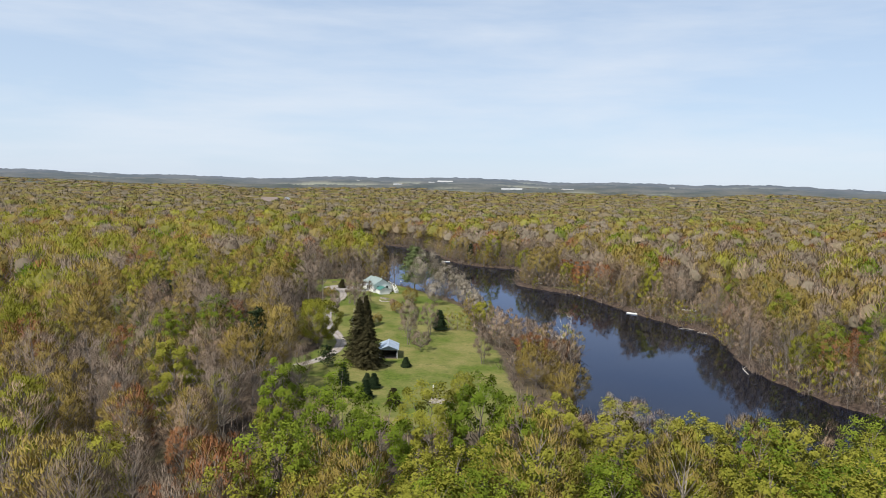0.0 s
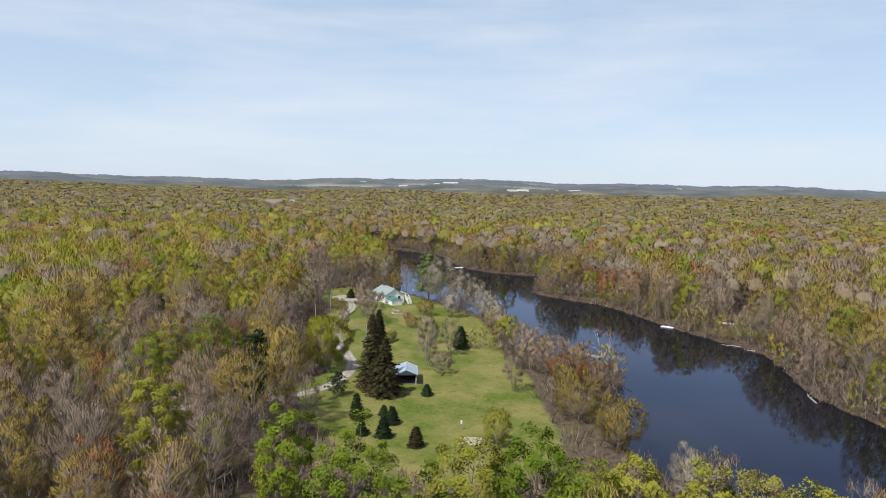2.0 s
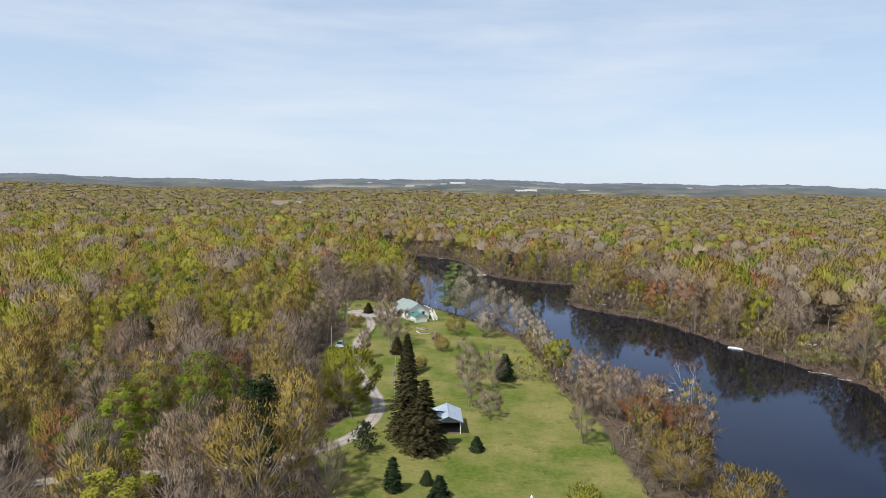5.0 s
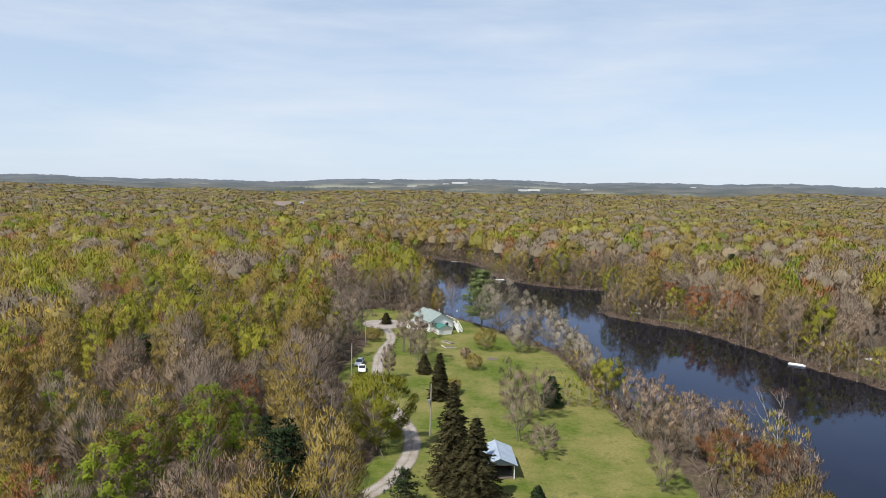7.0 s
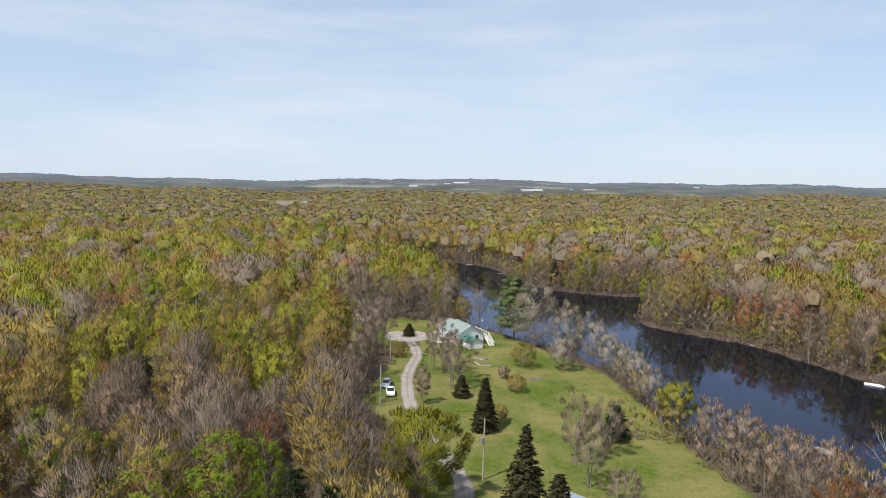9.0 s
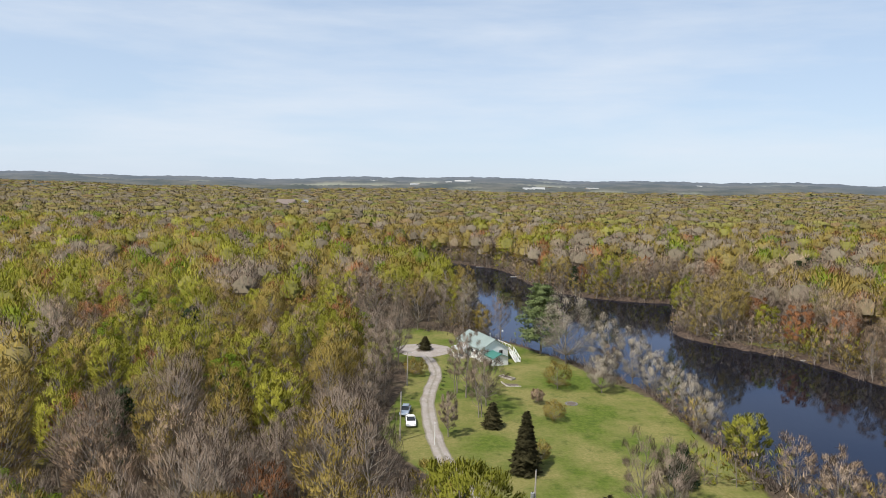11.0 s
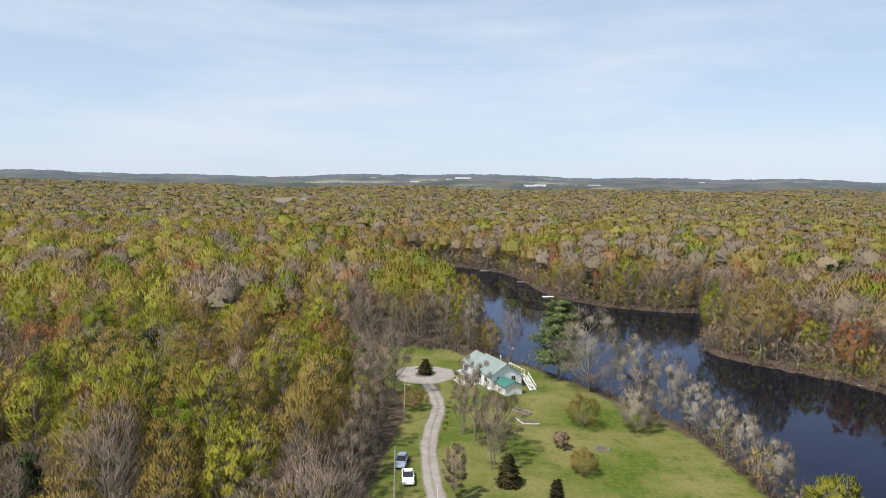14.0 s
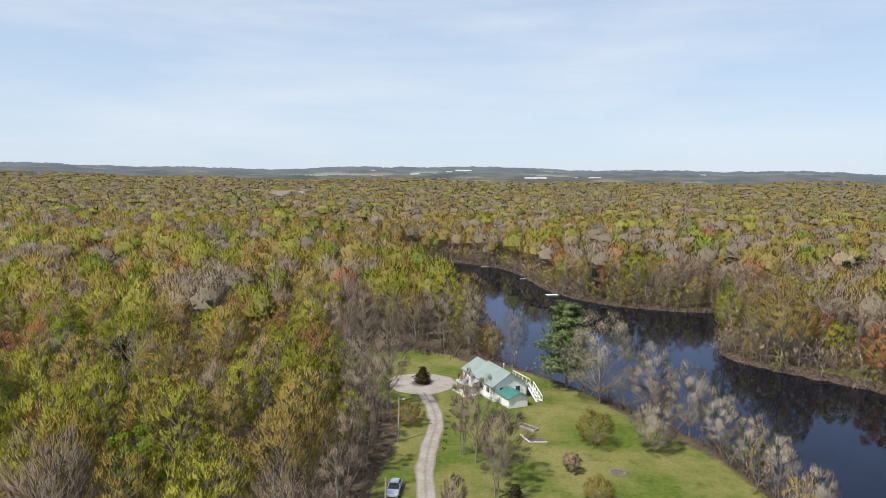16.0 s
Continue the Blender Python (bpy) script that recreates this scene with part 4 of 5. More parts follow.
def dead_birch():
    """A leaning white dead tree: bare forked stems only."""
    g = np.random.default_rng(5)
    b = Build()
    def limb(p, d, length, r, depth):
        q = p + d * length * 0.5 + g.normal(size=3) * 0.05 * length
        e = p + d * length
        b.add(*tube([p, q, e], [r, r * 0.8, r * 0.55], 5), 0)
        if not depth:
            b.slivers(np.repeat(e[None], 7, 0), (d * 0.5 + g.normal(size=(7, 3)) * 0.5) * 0.9, 0.03, 2, g)
        if depth:
            for k in range(2 + (depth == 1)):
                nd = d + g.normal(size=3) * 0.42 + np.array([0, 0, 0.2])
                limb(e if k < 2 else q, nd / np.linalg.norm(nd), length * g.uniform(0.5, 0.75), r * 0.55, depth - 1)
    limb(np.array([0, 0, -0.2]), np.array([-0.10, 0, 0.99]), 2.0, 0.15, 0)
    limb(np.array([-0.2, 0, 1.7]), np.array([-0.42, 0.1, 0.9]), 3.6, 0.065, 4)
    limb(np.array([-0.2, 0, 1.7]), np.array([-0.02, 0, 1.0]), 4.0, 0.065, 4)
    return b.done()


as_tree("dead_birch", dead_birch(), plant("birch_twigs", (0.24, 0.14, 0.10), (0.30, 0.18, 0.13)), "leafless white birch leaning over the river", bark=PALE_BARK, where=(36.0, 185.0))
as_tree("dead_birch", broadleaf(751, 7.5, 2.0, 0.25, 22, 350, 1.0, 0.04, puff=0.5, deep=0.5, tint=0), LEAF["bare"], "thin pale leafless tree on the river bank", bark=PALE_BARK, where=(12.6, 235.5))

# middle distance, joined
#        slivers of twig and of leaf, leaf share of the twigs
MIXES = ((300, 80, 0.5), (130, 260, 0.8), (80, 310, 0.9), (40, 340, 1.0), (230, 150, 0.7), (160, 230, 0.85))
MID_SHRUB = [broadleaf(101 + k, 16, 4.3, 0.2, 14, a // 2, 2.2, 0.13, c // 2, 0.9, 1.5, sides=3, limb=1, tint=t, low=-0.9, deep=0.5) for k, (a, c, t) in enumerate(MIXES)]
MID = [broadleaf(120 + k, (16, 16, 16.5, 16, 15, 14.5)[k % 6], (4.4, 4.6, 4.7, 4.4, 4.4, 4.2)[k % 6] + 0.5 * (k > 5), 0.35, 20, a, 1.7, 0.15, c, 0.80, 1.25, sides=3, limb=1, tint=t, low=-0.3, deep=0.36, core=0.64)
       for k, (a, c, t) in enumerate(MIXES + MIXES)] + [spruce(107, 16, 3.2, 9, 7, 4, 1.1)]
KIND_OF = [0, 1, 2, 3, 4, 5, 0, 1, 2, 3, 4, 5, 6]


def two_forms(K):
    """Either of two crowns for each broadleaved kind."""
    return np.where(K == 6, 12, K + 6 * (rng.uniform(size=len(K)) < 0.5))


X, Y = spots(-330, 400, 100, 600, 7.4, rng)
ok = free(X, Y) & ((Y < 400) | (signed(RIVER, X, Y) < 26)) & (X > -14 - 0.68 * Y) & (X < 18 + 0.69 * Y)
zone, shore = near_zone(X, Y)
ok &= ~zone & ~shore & ~((X > -34) & (X < 75) & (Y < 128))
X, Y = X[ok], Y[ok]
scatter("woods_middle", MID, two_forms(kind_at(X, Y, rng)), X, Y, rng.uniform(0.66, 1.14, len(X)), rng, "spring woodland of bare and budding trees", rng.uniform(size=len(X)), KIND_OF)


def wide(y0, y1, gap, half):
    X, Y = spots(-half, half, y0, y1, gap, rng)
    ok = (X > -30 - 0.67 * Y) & (X < 30 + 0.69 * Y) & free(X, Y) & ((Y > 600) | (signed(RIVER, X, Y) >= 26))
    return X[ok], Y[ok]


X, Y = wide(400, 640, 8.8, 510)
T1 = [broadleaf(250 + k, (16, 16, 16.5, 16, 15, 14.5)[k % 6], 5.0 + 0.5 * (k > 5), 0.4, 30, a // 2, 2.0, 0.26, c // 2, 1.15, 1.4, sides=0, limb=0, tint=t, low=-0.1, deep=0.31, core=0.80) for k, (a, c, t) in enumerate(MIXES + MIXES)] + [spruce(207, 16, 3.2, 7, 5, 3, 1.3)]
scatter("woods_beyond", T1, two_forms(kind_at(X, Y, rng)), X, Y, rng.uniform(0.68, 1.16, len(X)), rng, "spring woodland beyond the river bend", rng.uniform(size=len(X)), KIND_OF)
X, Y = wide(640, 1150, 10.6, 860)
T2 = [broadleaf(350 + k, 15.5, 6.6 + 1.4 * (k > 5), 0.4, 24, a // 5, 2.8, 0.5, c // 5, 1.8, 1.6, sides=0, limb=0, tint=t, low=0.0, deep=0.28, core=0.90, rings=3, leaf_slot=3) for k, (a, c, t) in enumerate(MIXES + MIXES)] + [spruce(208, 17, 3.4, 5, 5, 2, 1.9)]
scatter("woods_far", T2, two_forms(kind_at(X, Y, rng)), X, Y, rng.uniform(0.66, 1.18, len(X)), rng, "far spring woodland in olive and grey tones", rng.uniform(size=len(X)), KIND_OF)
X, Y = wide(1150, 2500, 16.5, 1850)
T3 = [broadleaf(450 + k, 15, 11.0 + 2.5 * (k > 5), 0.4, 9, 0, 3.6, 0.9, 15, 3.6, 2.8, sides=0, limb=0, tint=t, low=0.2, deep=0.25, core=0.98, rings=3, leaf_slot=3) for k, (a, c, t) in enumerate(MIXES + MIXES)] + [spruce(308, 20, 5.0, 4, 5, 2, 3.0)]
scatter("woods_distant", T3, two_forms(kind_at(X, Y, rng)), X, Y, rng.uniform(0.72, 1.22, len(X)), rng, "distant woodland reaching to the hills", rng.uniform(size=len(X)), KIND_OF)


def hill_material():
    """Wooded hills and fields with blue haze mixed in as a glow: a plain far backdrop."""
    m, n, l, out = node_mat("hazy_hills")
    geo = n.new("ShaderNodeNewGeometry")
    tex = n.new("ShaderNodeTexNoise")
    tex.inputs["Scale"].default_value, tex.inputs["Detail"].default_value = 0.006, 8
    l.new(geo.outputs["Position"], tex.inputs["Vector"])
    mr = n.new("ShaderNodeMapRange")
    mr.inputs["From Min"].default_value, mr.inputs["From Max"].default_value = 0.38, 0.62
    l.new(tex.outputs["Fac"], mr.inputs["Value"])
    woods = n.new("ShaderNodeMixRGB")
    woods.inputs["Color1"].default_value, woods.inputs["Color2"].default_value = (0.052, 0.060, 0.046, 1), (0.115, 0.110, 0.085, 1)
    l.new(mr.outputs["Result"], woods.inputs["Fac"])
    at = n.new("ShaderNodeAttribute")
    at.attribute_name = "field"
    mx = n.new("ShaderNodeMixRGB")
    l.new(at.outputs["Fac"], mx.inputs["Fac"])
    l.new(woods.outputs["Color"], mx.inputs["Color1"])
    mx.inputs["Color2"].default_value = (0.25, 0.25, 0.17, 1)
    d = n.new("ShaderNodeBsdfDiffuse")
    l.new(mx.outputs["Color"], d.inputs["Color"])
    haze_glow = n.new("ShaderNodeEmission")
    haze_glow.inputs["Color"].default_value, haze_glow.inputs["Strength"].default_value = (0.225, 0.27, 0.36, 1), 1.0
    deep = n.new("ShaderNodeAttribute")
    deep.attribute_name = "haze_glow"
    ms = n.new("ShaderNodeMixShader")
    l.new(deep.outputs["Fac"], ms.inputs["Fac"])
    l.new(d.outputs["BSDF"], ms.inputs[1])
    l.new(haze_glow.outputs["Emission"], ms.inputs[2])
    l.new(ms.outputs["Shader"], out.inputs["Surface"])
    return m


def build_hills():
    """Rolling wooded hills along the horizon, with an uneven treeline and open fields."""
    az, rr = np.radians(np.linspace(-46, 46, 620)), 2440 + 2200 * np.linspace(0, 1, 66) ** 1.1
    A, D = np.meshgrid(az, rr)
    A, D = A.ravel(), D.ravel()
    X, Y = D * np.sin(A), D * np.cos(A)
    field = np.zeros(len(X))
    for cx, cy, rx, ry in FIELDS:
        field = np.maximum(field, step(1.1, 0.9, np.maximum(np.abs(X - cx) / rx, np.abs(Y - cy) / ry)))
    field = np.maximum(field, 0.7 * step(0.72, 0.80, ripple(X * 0.35, Y, 330.0, 3.0)))
    g = np.random.default_rng(17)
    trees = 9 + 5 * step(-0.2, 0.6, ripple(X, Y, 260.0, 1.0)) + g.uniform(-2.2, 2.2, len(X))
    V = np.column_stack([X, Y, ground_z(X, Y) + 0.5 + trees * (1 - field)])
    nx = len(az)
    i = (np.arange(len(rr) - 1)[:, None] * nx + np.arange(nx - 1)[None, :]).ravel()
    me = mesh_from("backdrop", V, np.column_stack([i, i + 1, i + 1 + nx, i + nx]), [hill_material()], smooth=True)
    # the painted haze takes over more of the surface with distance
    for key, val in (("field", field), ("haze_glow", 0.16 + 0.44 * step(2440, 4600, D))):
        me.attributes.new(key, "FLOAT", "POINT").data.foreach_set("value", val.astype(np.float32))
    return tagged(new("backdrop", me), "blue hazy wooded hills and fields on the horizon", "hills", kind="structure")


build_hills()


def brush(seed, n, h, r, w):
    """A low thicket of bare stems."""
    g = np.random.default_rng(seed)
    b = Build()
    A = np.column_stack([g.normal(size=n) * r * 0.5, g.normal(size=n) * r * 0.5, np.full(n, -0.1)])
    d = np.column_stack([g.normal(size=n) * 0.45, g.normal(size=n) * 0.45, np.ones(n)]) * (h * g.uniform(0.5, 1.2, n))[:, None]
    lift = unit(np.array([0, 0, 0.8]) + 0.5 * g.normal(size=(n, 3)))
    b.slivers(A, d, w, 1, g, lift)
    m = n // 2
    b.slivers(A[:m] + d[:m] * 0.5, d[:m] * 0.4 + g.normal(size=(m, 3)) * h * 0.25, w * 0.8, 2, g, lift[:m])
    return b.done()


X, Y = spots(-70, 130, 90, 520, 1.7, rng)
d = signed(RIVER, X, Y)
ok = (d > -0.8) & (d < 2.6) & (ripple(X, Y, 16.0, 2.0) + rng.normal(size=len(X)) * 0.5 > np.where((X > 33) | (Y > 310), 0.35, -0.35)) & ~((X < 10) & (Y > 258) & (Y < 305) & (rng.uniform(size=len(X)) < 0.75))
X, Y = X[ok], Y[ok]
scatter("bank_brush", [brush(500 + i, 26, 1.7, 1.2, 0.09) for i in range(3)], rng.integers(0, 3, len(X)), X, Y, rng.uniform(0.5, 1.5, len(X)), rng, "tangled brown brush along the river bank", rng.uniform(size=len(X)), [0, 0, 1])
X, Y = spots(-140, 110, 60, 330, 3.0, rng)
ok = free(X, Y, 2.0, 1.0, 3.0) & (rng.uniform(size=len(X)) < 0.6)
X, Y = X[ok], Y[ok]
scatter("undergrowth", [brush(510 + i, 20, 2.4, 1.6, 0.10) for i in range(3)], rng.integers(0, 3, len(X)), X, Y, rng.uniform(0.5, 1.5, len(X)), rng, "brown saplings and undergrowth on the forest floor", rng.uniform(size=len(X)), [0, 4, 1])

X, Y = spots(-90, 200, 90, 560, 2.6, rng)
d = signed(RIVER, X, Y)
ok = (d > -0.6) & (d < np.where((X > 33) | (Y > 310), 9.0, np.where((Y > 150) & (Y < 212), 14.0, 4.0))) & ~((X < 8) & (Y > 232) & (Y < 306)) & (rng.uniform(size=len(X)) < np.where((X < 35) & (Y < 310), 0.4, 0.95))
X, Y = X[ok], Y[ok]
scatter("bank_shrubs", MID_SHRUB, rng.choice([0, 1, 1, 0, 2, 4, 4], len(X)), X, Y, rng.uniform(0.18, 0.50, len(X)) * np.where((X > 33) | (Y > 310), 1.2, 1.0), rng, "thick budding shrubs along the river banks", rng.uniform(size=len(X)), list(range(7)))


# ---- painted and metal surfaces of the small things ----
GLASS = plain("dark_window_glass", (0.015, 0.018, 0.022), (0.03, 0.034, 0.04), 1.0, 0.08)
CAR_WHITE = plain("white_car_paint", (0.78, 0.78, 0.77), (0.82, 0.82, 0.81), 1.0, 0.25)
CAR_SILVER = plain("silver_blue_car_paint", (0.36, 0.42, 0.50), (0.42, 0.48, 0.56), 1.0, 0.25, 0.3)
RUBBER = plain("tyre_rubber", (0.02, 0.02, 0.02), (0.04, 0.04, 0.04), 4.0, 0.85)
STEEL = plain("grey_steel", (0.40, 0.41, 0.42), (0.52, 0.53, 0.54), 3.0, 0.4, 0.6)
LAMP_GLASS = plain("lamp_glass", (0.55, 0.55, 0.52), (0.7, 0.7, 0.68), 4.0, 0.15)
RED_LENS = plain("red_lens", (0.35, 0.02, 0.02), (0.45, 0.03, 0.03), 4.0, 0.2)
STONE = plain("pale_stone", (0.36, 0.33, 0.29), (0.56, 0.53, 0.48), 2.0, 0.9, bump=0.3)
SOIL = plain("garden_soil", (0.07, 0.05, 0.04), (0.14, 0.11, 0.085), 2.0, 0.95, bump=0.4)
WHITE_PAINT = plain("white_paint", (0.74, 0.74, 0.72), (0.84, 0.84, 0.82), 1.5, 0.5)
BROWN_ROOF = plain("brown_shingles", (0.13, 0.10, 0.085), (0.22, 0.175, 0.15), 0.8, 0.9)
GREY_ROOF = plain("grey_roofing", (0.30, 0.31, 0.31), (0.42, 0.43, 0.43), 0.8, 0.8)


def gable(parent, x0, x1, y0, y1, eave, ridge, wall, roof, over=0.35, thick=0.14):
    """Walls with gables along y and two roof slabs on them."""
    mid = (x0 + x1) / 2
    part("wall", prism([(x0, -0.3), (x1, -0.3), (x1, eave), (mid, ridge - 0.06), (x0, eave)], y0, y1), wall, parent)
    drop = over * (ridge - eave) / (mid - x0)
    part("roof", prism([(x0 - over, eave - drop), (mid, ridge), (mid, ridge + thick), (x0 - over, eave - drop + thick)], y0 - over, y1 + over), roof, parent)
    part("roof", prism([(mid + 0.003, ridge), (x1 + over, eave - drop), (x1 + over, eave - drop + thick), (mid + 0.003, ridge + thick)], y0 - over, y1 + over), roof, parent)
    part("ridge_cap", prism([(mid - 0.18, ridge + thick - 0.05), (mid, ridge + thick + 0.05), (mid + 0.18, ridge + thick - 0.05)], y0 - over, y1 + over), roof, parent)


def window(parent, axis, at, u, z, w, h, out):
    """A framed window set on a wall: axis is the wall's normal, out +1 or -1."""
    def b(u0, u1, z0, z1, d0, d1):
        lo, hi = sorted((at + out * d0, at + out * d1))
        return box(lo, hi, u0, u1, z0, z1) if axis == "x" else box(u0, u1, lo, hi, z0, z1)
    f = part("window", b(u - w / 2, u + w / 2, z, z + h, -0.02, 0.05), WHITE_PAINT, parent, "white window frame")
    part("pane", b(u - w / 2 + 0.08, u - 0.03, z + 0.08, z + h - 0.08, 0.03, 0.06), GLASS, f)
    part("pane", b(u + 0.03, u + w / 2 - 0.08, z + 0.08, z + h - 0.08, 0.03, 0.06), GLASS, f)


def build_house():
    ang = math.degrees(math.atan2(6, 13))
    h = thing("house", pose(-27.2, 275.8, 0, 0, 0, ang), "white-sided house with pale green metal roof", "house")
    W = 7.6
    gable(h, 0, W, 0, 9.2, 3.15, 5.45, WHITE_SIDING, ROOF_GREEN)
    gable(h, 0.25, W - 0.25, 9.2, 14.4, 3.0, 5.0, WHITE_SIDING, ROOF_GREEN)
    for z in (0.35, 0.85, 1.35, 1.85, 2.35, 2.85):   # clapboard lines
        part("siding_board", box(-0.025, 0.0, 0.0, 9.2, z, z + 0.12), WHITE_SIDING, h)
        part("siding_board", box(0.0, W, -0.025, 0.0, z, z + 0.12), WHITE_SIDING, h)
    window(h, "y", 0.0, 2.0, 1.55, 1.15, 1.25, -1)
    window(h, "y", 0.0, 5.6, 1.55, 1.1, 1.2, -1)
    for u in (2.2, 5.0, 7.6):
        window(h, "x", 0.0, u, 1.3, 1.3, 1.2, -1)
    for u in (10.8, 13.0):
        window(h, "x", 0.25, u, 1.3, 1.1, 1.1, -1)
    for u in (2.5, 6.0, 11.0):
        window(h, "x", W if u < 9 else W - 0.25, u, 2.0 if u < 9 else 1.4, 1.2, 1.0, 1)
    ch = part("chimney", cyl(0.13, 0.13, 1.3, 12, pose(5.4, 5.5, 4.4)), STEEL, h, "grey metal flue pipe")
    part("cap", cyl(0.24, 0.06, 0.2, 12, pose(5.4, 5.5, 5.75)), STEEL, ch)
    mast = part("antenna", cyl(0.035, 0.03, 2.2, 6, pose(6.7, 4.2, 3.6)), STEEL, h, "thin roof antenna mast")
    for k in range(4):
        part("antenna_rod", box(6.1, 7.3, 4.18, 4.22, 5.0 + 0.22 * k, 5.04 + 0.22 * k), STEEL, mast)
    # low annex with a teal roof in front of the near gable
    an = part("annex", prism([(1.0, -0.3), (5.2, -0.3), (5.2, 1.9), (3.1, 2.75), (1.0, 1.9)], -4.6, -0.05), WHITE_SIDING, h, "low white annex")
    for a, b in ((0.75, 3.1), (5.45, 3.1)):
        part("annex_roof", prism([(a, 1.82), (b + (0.003 if a > b else 0), 2.8), (b + (0.003 if a > b else 0), 2.9), (a, 1.92)], -4.9, -0.06), ROOF_TEAL, an, "teal metal roof")
    part("annex_door", box(2.4, 3.3, -4.64, -4.6, 0.0, 1.75), WHITE_PAINT, an)
    # dark sheet standing in for the shadow at the annex's right side
    part("shade_sheet", box(5.2, 5.24, -3.4, -1.6, 0.25, 1.3), GLASS, an)
    # covered patio on the drive side
    aw = part("patio_roof", prism([(-3.9, 2.15), (-0.03, 2.7), (-0.03, 2.8), (-3.9, 2.25)], 5.2, 9.6), GREY_ROOF, h, "grey sloping patio roof")
    for x in (-3.7, -2.0):
        for y in (5.4, 9.4):
            part("post", box(x - 0.06, x + 0.06, y - 0.06, y + 0.06, 0.0, 2.2), WHITE_PAINT, aw)
    part("patio_floor", box(-4.3, -0.05, 4.8, 10.0, -0.05, 0.12), STONE, h)
    part("patio_rail", box(-3.9, -3.82, 5.5, 9.3, 0.85, 0.95), WHITE_PAINT, aw)
    # side deck and stairs
    dk = part("deck", box(W + 0.03, 9.5, 0.3, 8.6, 2.05, 2.2), GREY_WOOD, h, "raised wooden side deck")
    for x in (7.9, 9.35):
        for y in (0.5, 3.2, 5.9, 8.4):
            part("post", box(x - 0.07, x + 0.07, y - 0.07, y + 0.07, -0.2, 2.05), WHITE_PAINT, dk)
    for y in (1.5, 3.0, 4.5, 6.0, 7.5, 8.5):
        part("baluster", box(9.36, 9.44, y - 0.05, y + 0.05, 2.2, 3.15), WHITE_PAINT, dk)
    part("rail", box(9.34, 9.46, 1.4, 8.6, 3.1, 3.2), WHITE_PAINT, dk)
    st = part("stairs", prism([(0.3, 2.2), (-3.4, 0.05), (-3.4, -0.15), (-3.05, -0.15), (0.3, 1.85)], 8.1, 8.2, "x"), WHITE_PAINT, h, "white outside stairs with railing")
    part("stringer", prism([(0.3, 2.2), (-3.4, 0.05), (-3.4, -0.15), (-3.05, -0.15), (0.3, 1.85)], 9.35, 9.45, "x"), WHITE_PAINT, st)
    for k in range(11):
        y, z = 0.05 - 0.32 * k, 2.02 - 0.186 * k
        part("tread", box(8.15, 9.42, y - 0.30, y, z, z + 0.05), WHITE_PAINT, st)
    for x in (8.15, 9.40):
        for k in range(5):
            y, z = 0.1 - 0.84 * k, 2.15 - 0.488 * k
            part("baluster", box(x - 0.05, x + 0.05, y - 0.06, y + 0.06, z, z + 1.0), WHITE_PAINT, st)
        part("handrail", prism([(0.2, 3.15), (-3.4, 1.06), (-3.4, 0.95), (0.2, 3.04)], x - 0.06, x + 0.06, "x"), WHITE_PAINT, st)


build_house()


def build_shed():
    s = thing("shed", pose(-15.2, 171.0, 0, 0, 0, 3), "open-fronted dark shed with a blue-grey metal roof", "shed")
    W, L = 4.6, 7.0
    for a, b in ((0, W / 2), (W, W / 2 + 0.003)):
        q = 1 if a == 0 else -1
        r = part("roof", prism([(a - q * 0.4, 2.25), (b, 3.35), (b, 3.43), (a - q * 0.4, 2.33)], -0.5, L + 0.4), ROOF_BLUE, s)
        for k in range(12):
            y = -0.3 + 0.64 * k
            part("seam", prism([(a - q * 0.4, 2.33), (b, 3.43), (b, 3.46), (a - q * 0.4, 2.36)], y, y + 0.05), ROOF_BLUE, r)
    part("ridge_cap", prism([(W / 2 - 0.2, 3.36), (W / 2, 3.5), (W / 2 + 0.2, 3.36)], -0.5, L + 0.4), ROOF_BLUE, s)
    part("wall", box(0, 0.1, 1.2, L, -0.1, 2.35), DARK_WOOD, s)
    part("wall", box(W - 0.1, W, 3.0, L, -0.1, 2.35), DARK_WOOD, s)
    part("wall", box(0.1, W - 0.1, L - 0.1, L, -0.1, 2.35), DARK_WOOD, s)
    part("gable_board", prism([(0.05, 2.3), (W - 0.05, 2.3), (W / 2, 3.3)], -0.05, 0.0), ROOF_BLUE, s)
    part("beam", box(0, W, -0.02, 0.12, 2.15, 2.3), GREY_WOOD, s)
    for x in (0.08, W - 0.08):
        part("post", box(x - 0.08, x + 0.08, 0.0, 0.16, -0.1, 2.15), WHITE_PAINT, s)
    part("floor", box(0.1, W - 0.1, 0.1, L - 0.1, -0.1, 0.04), SOIL, s)


build_shed()


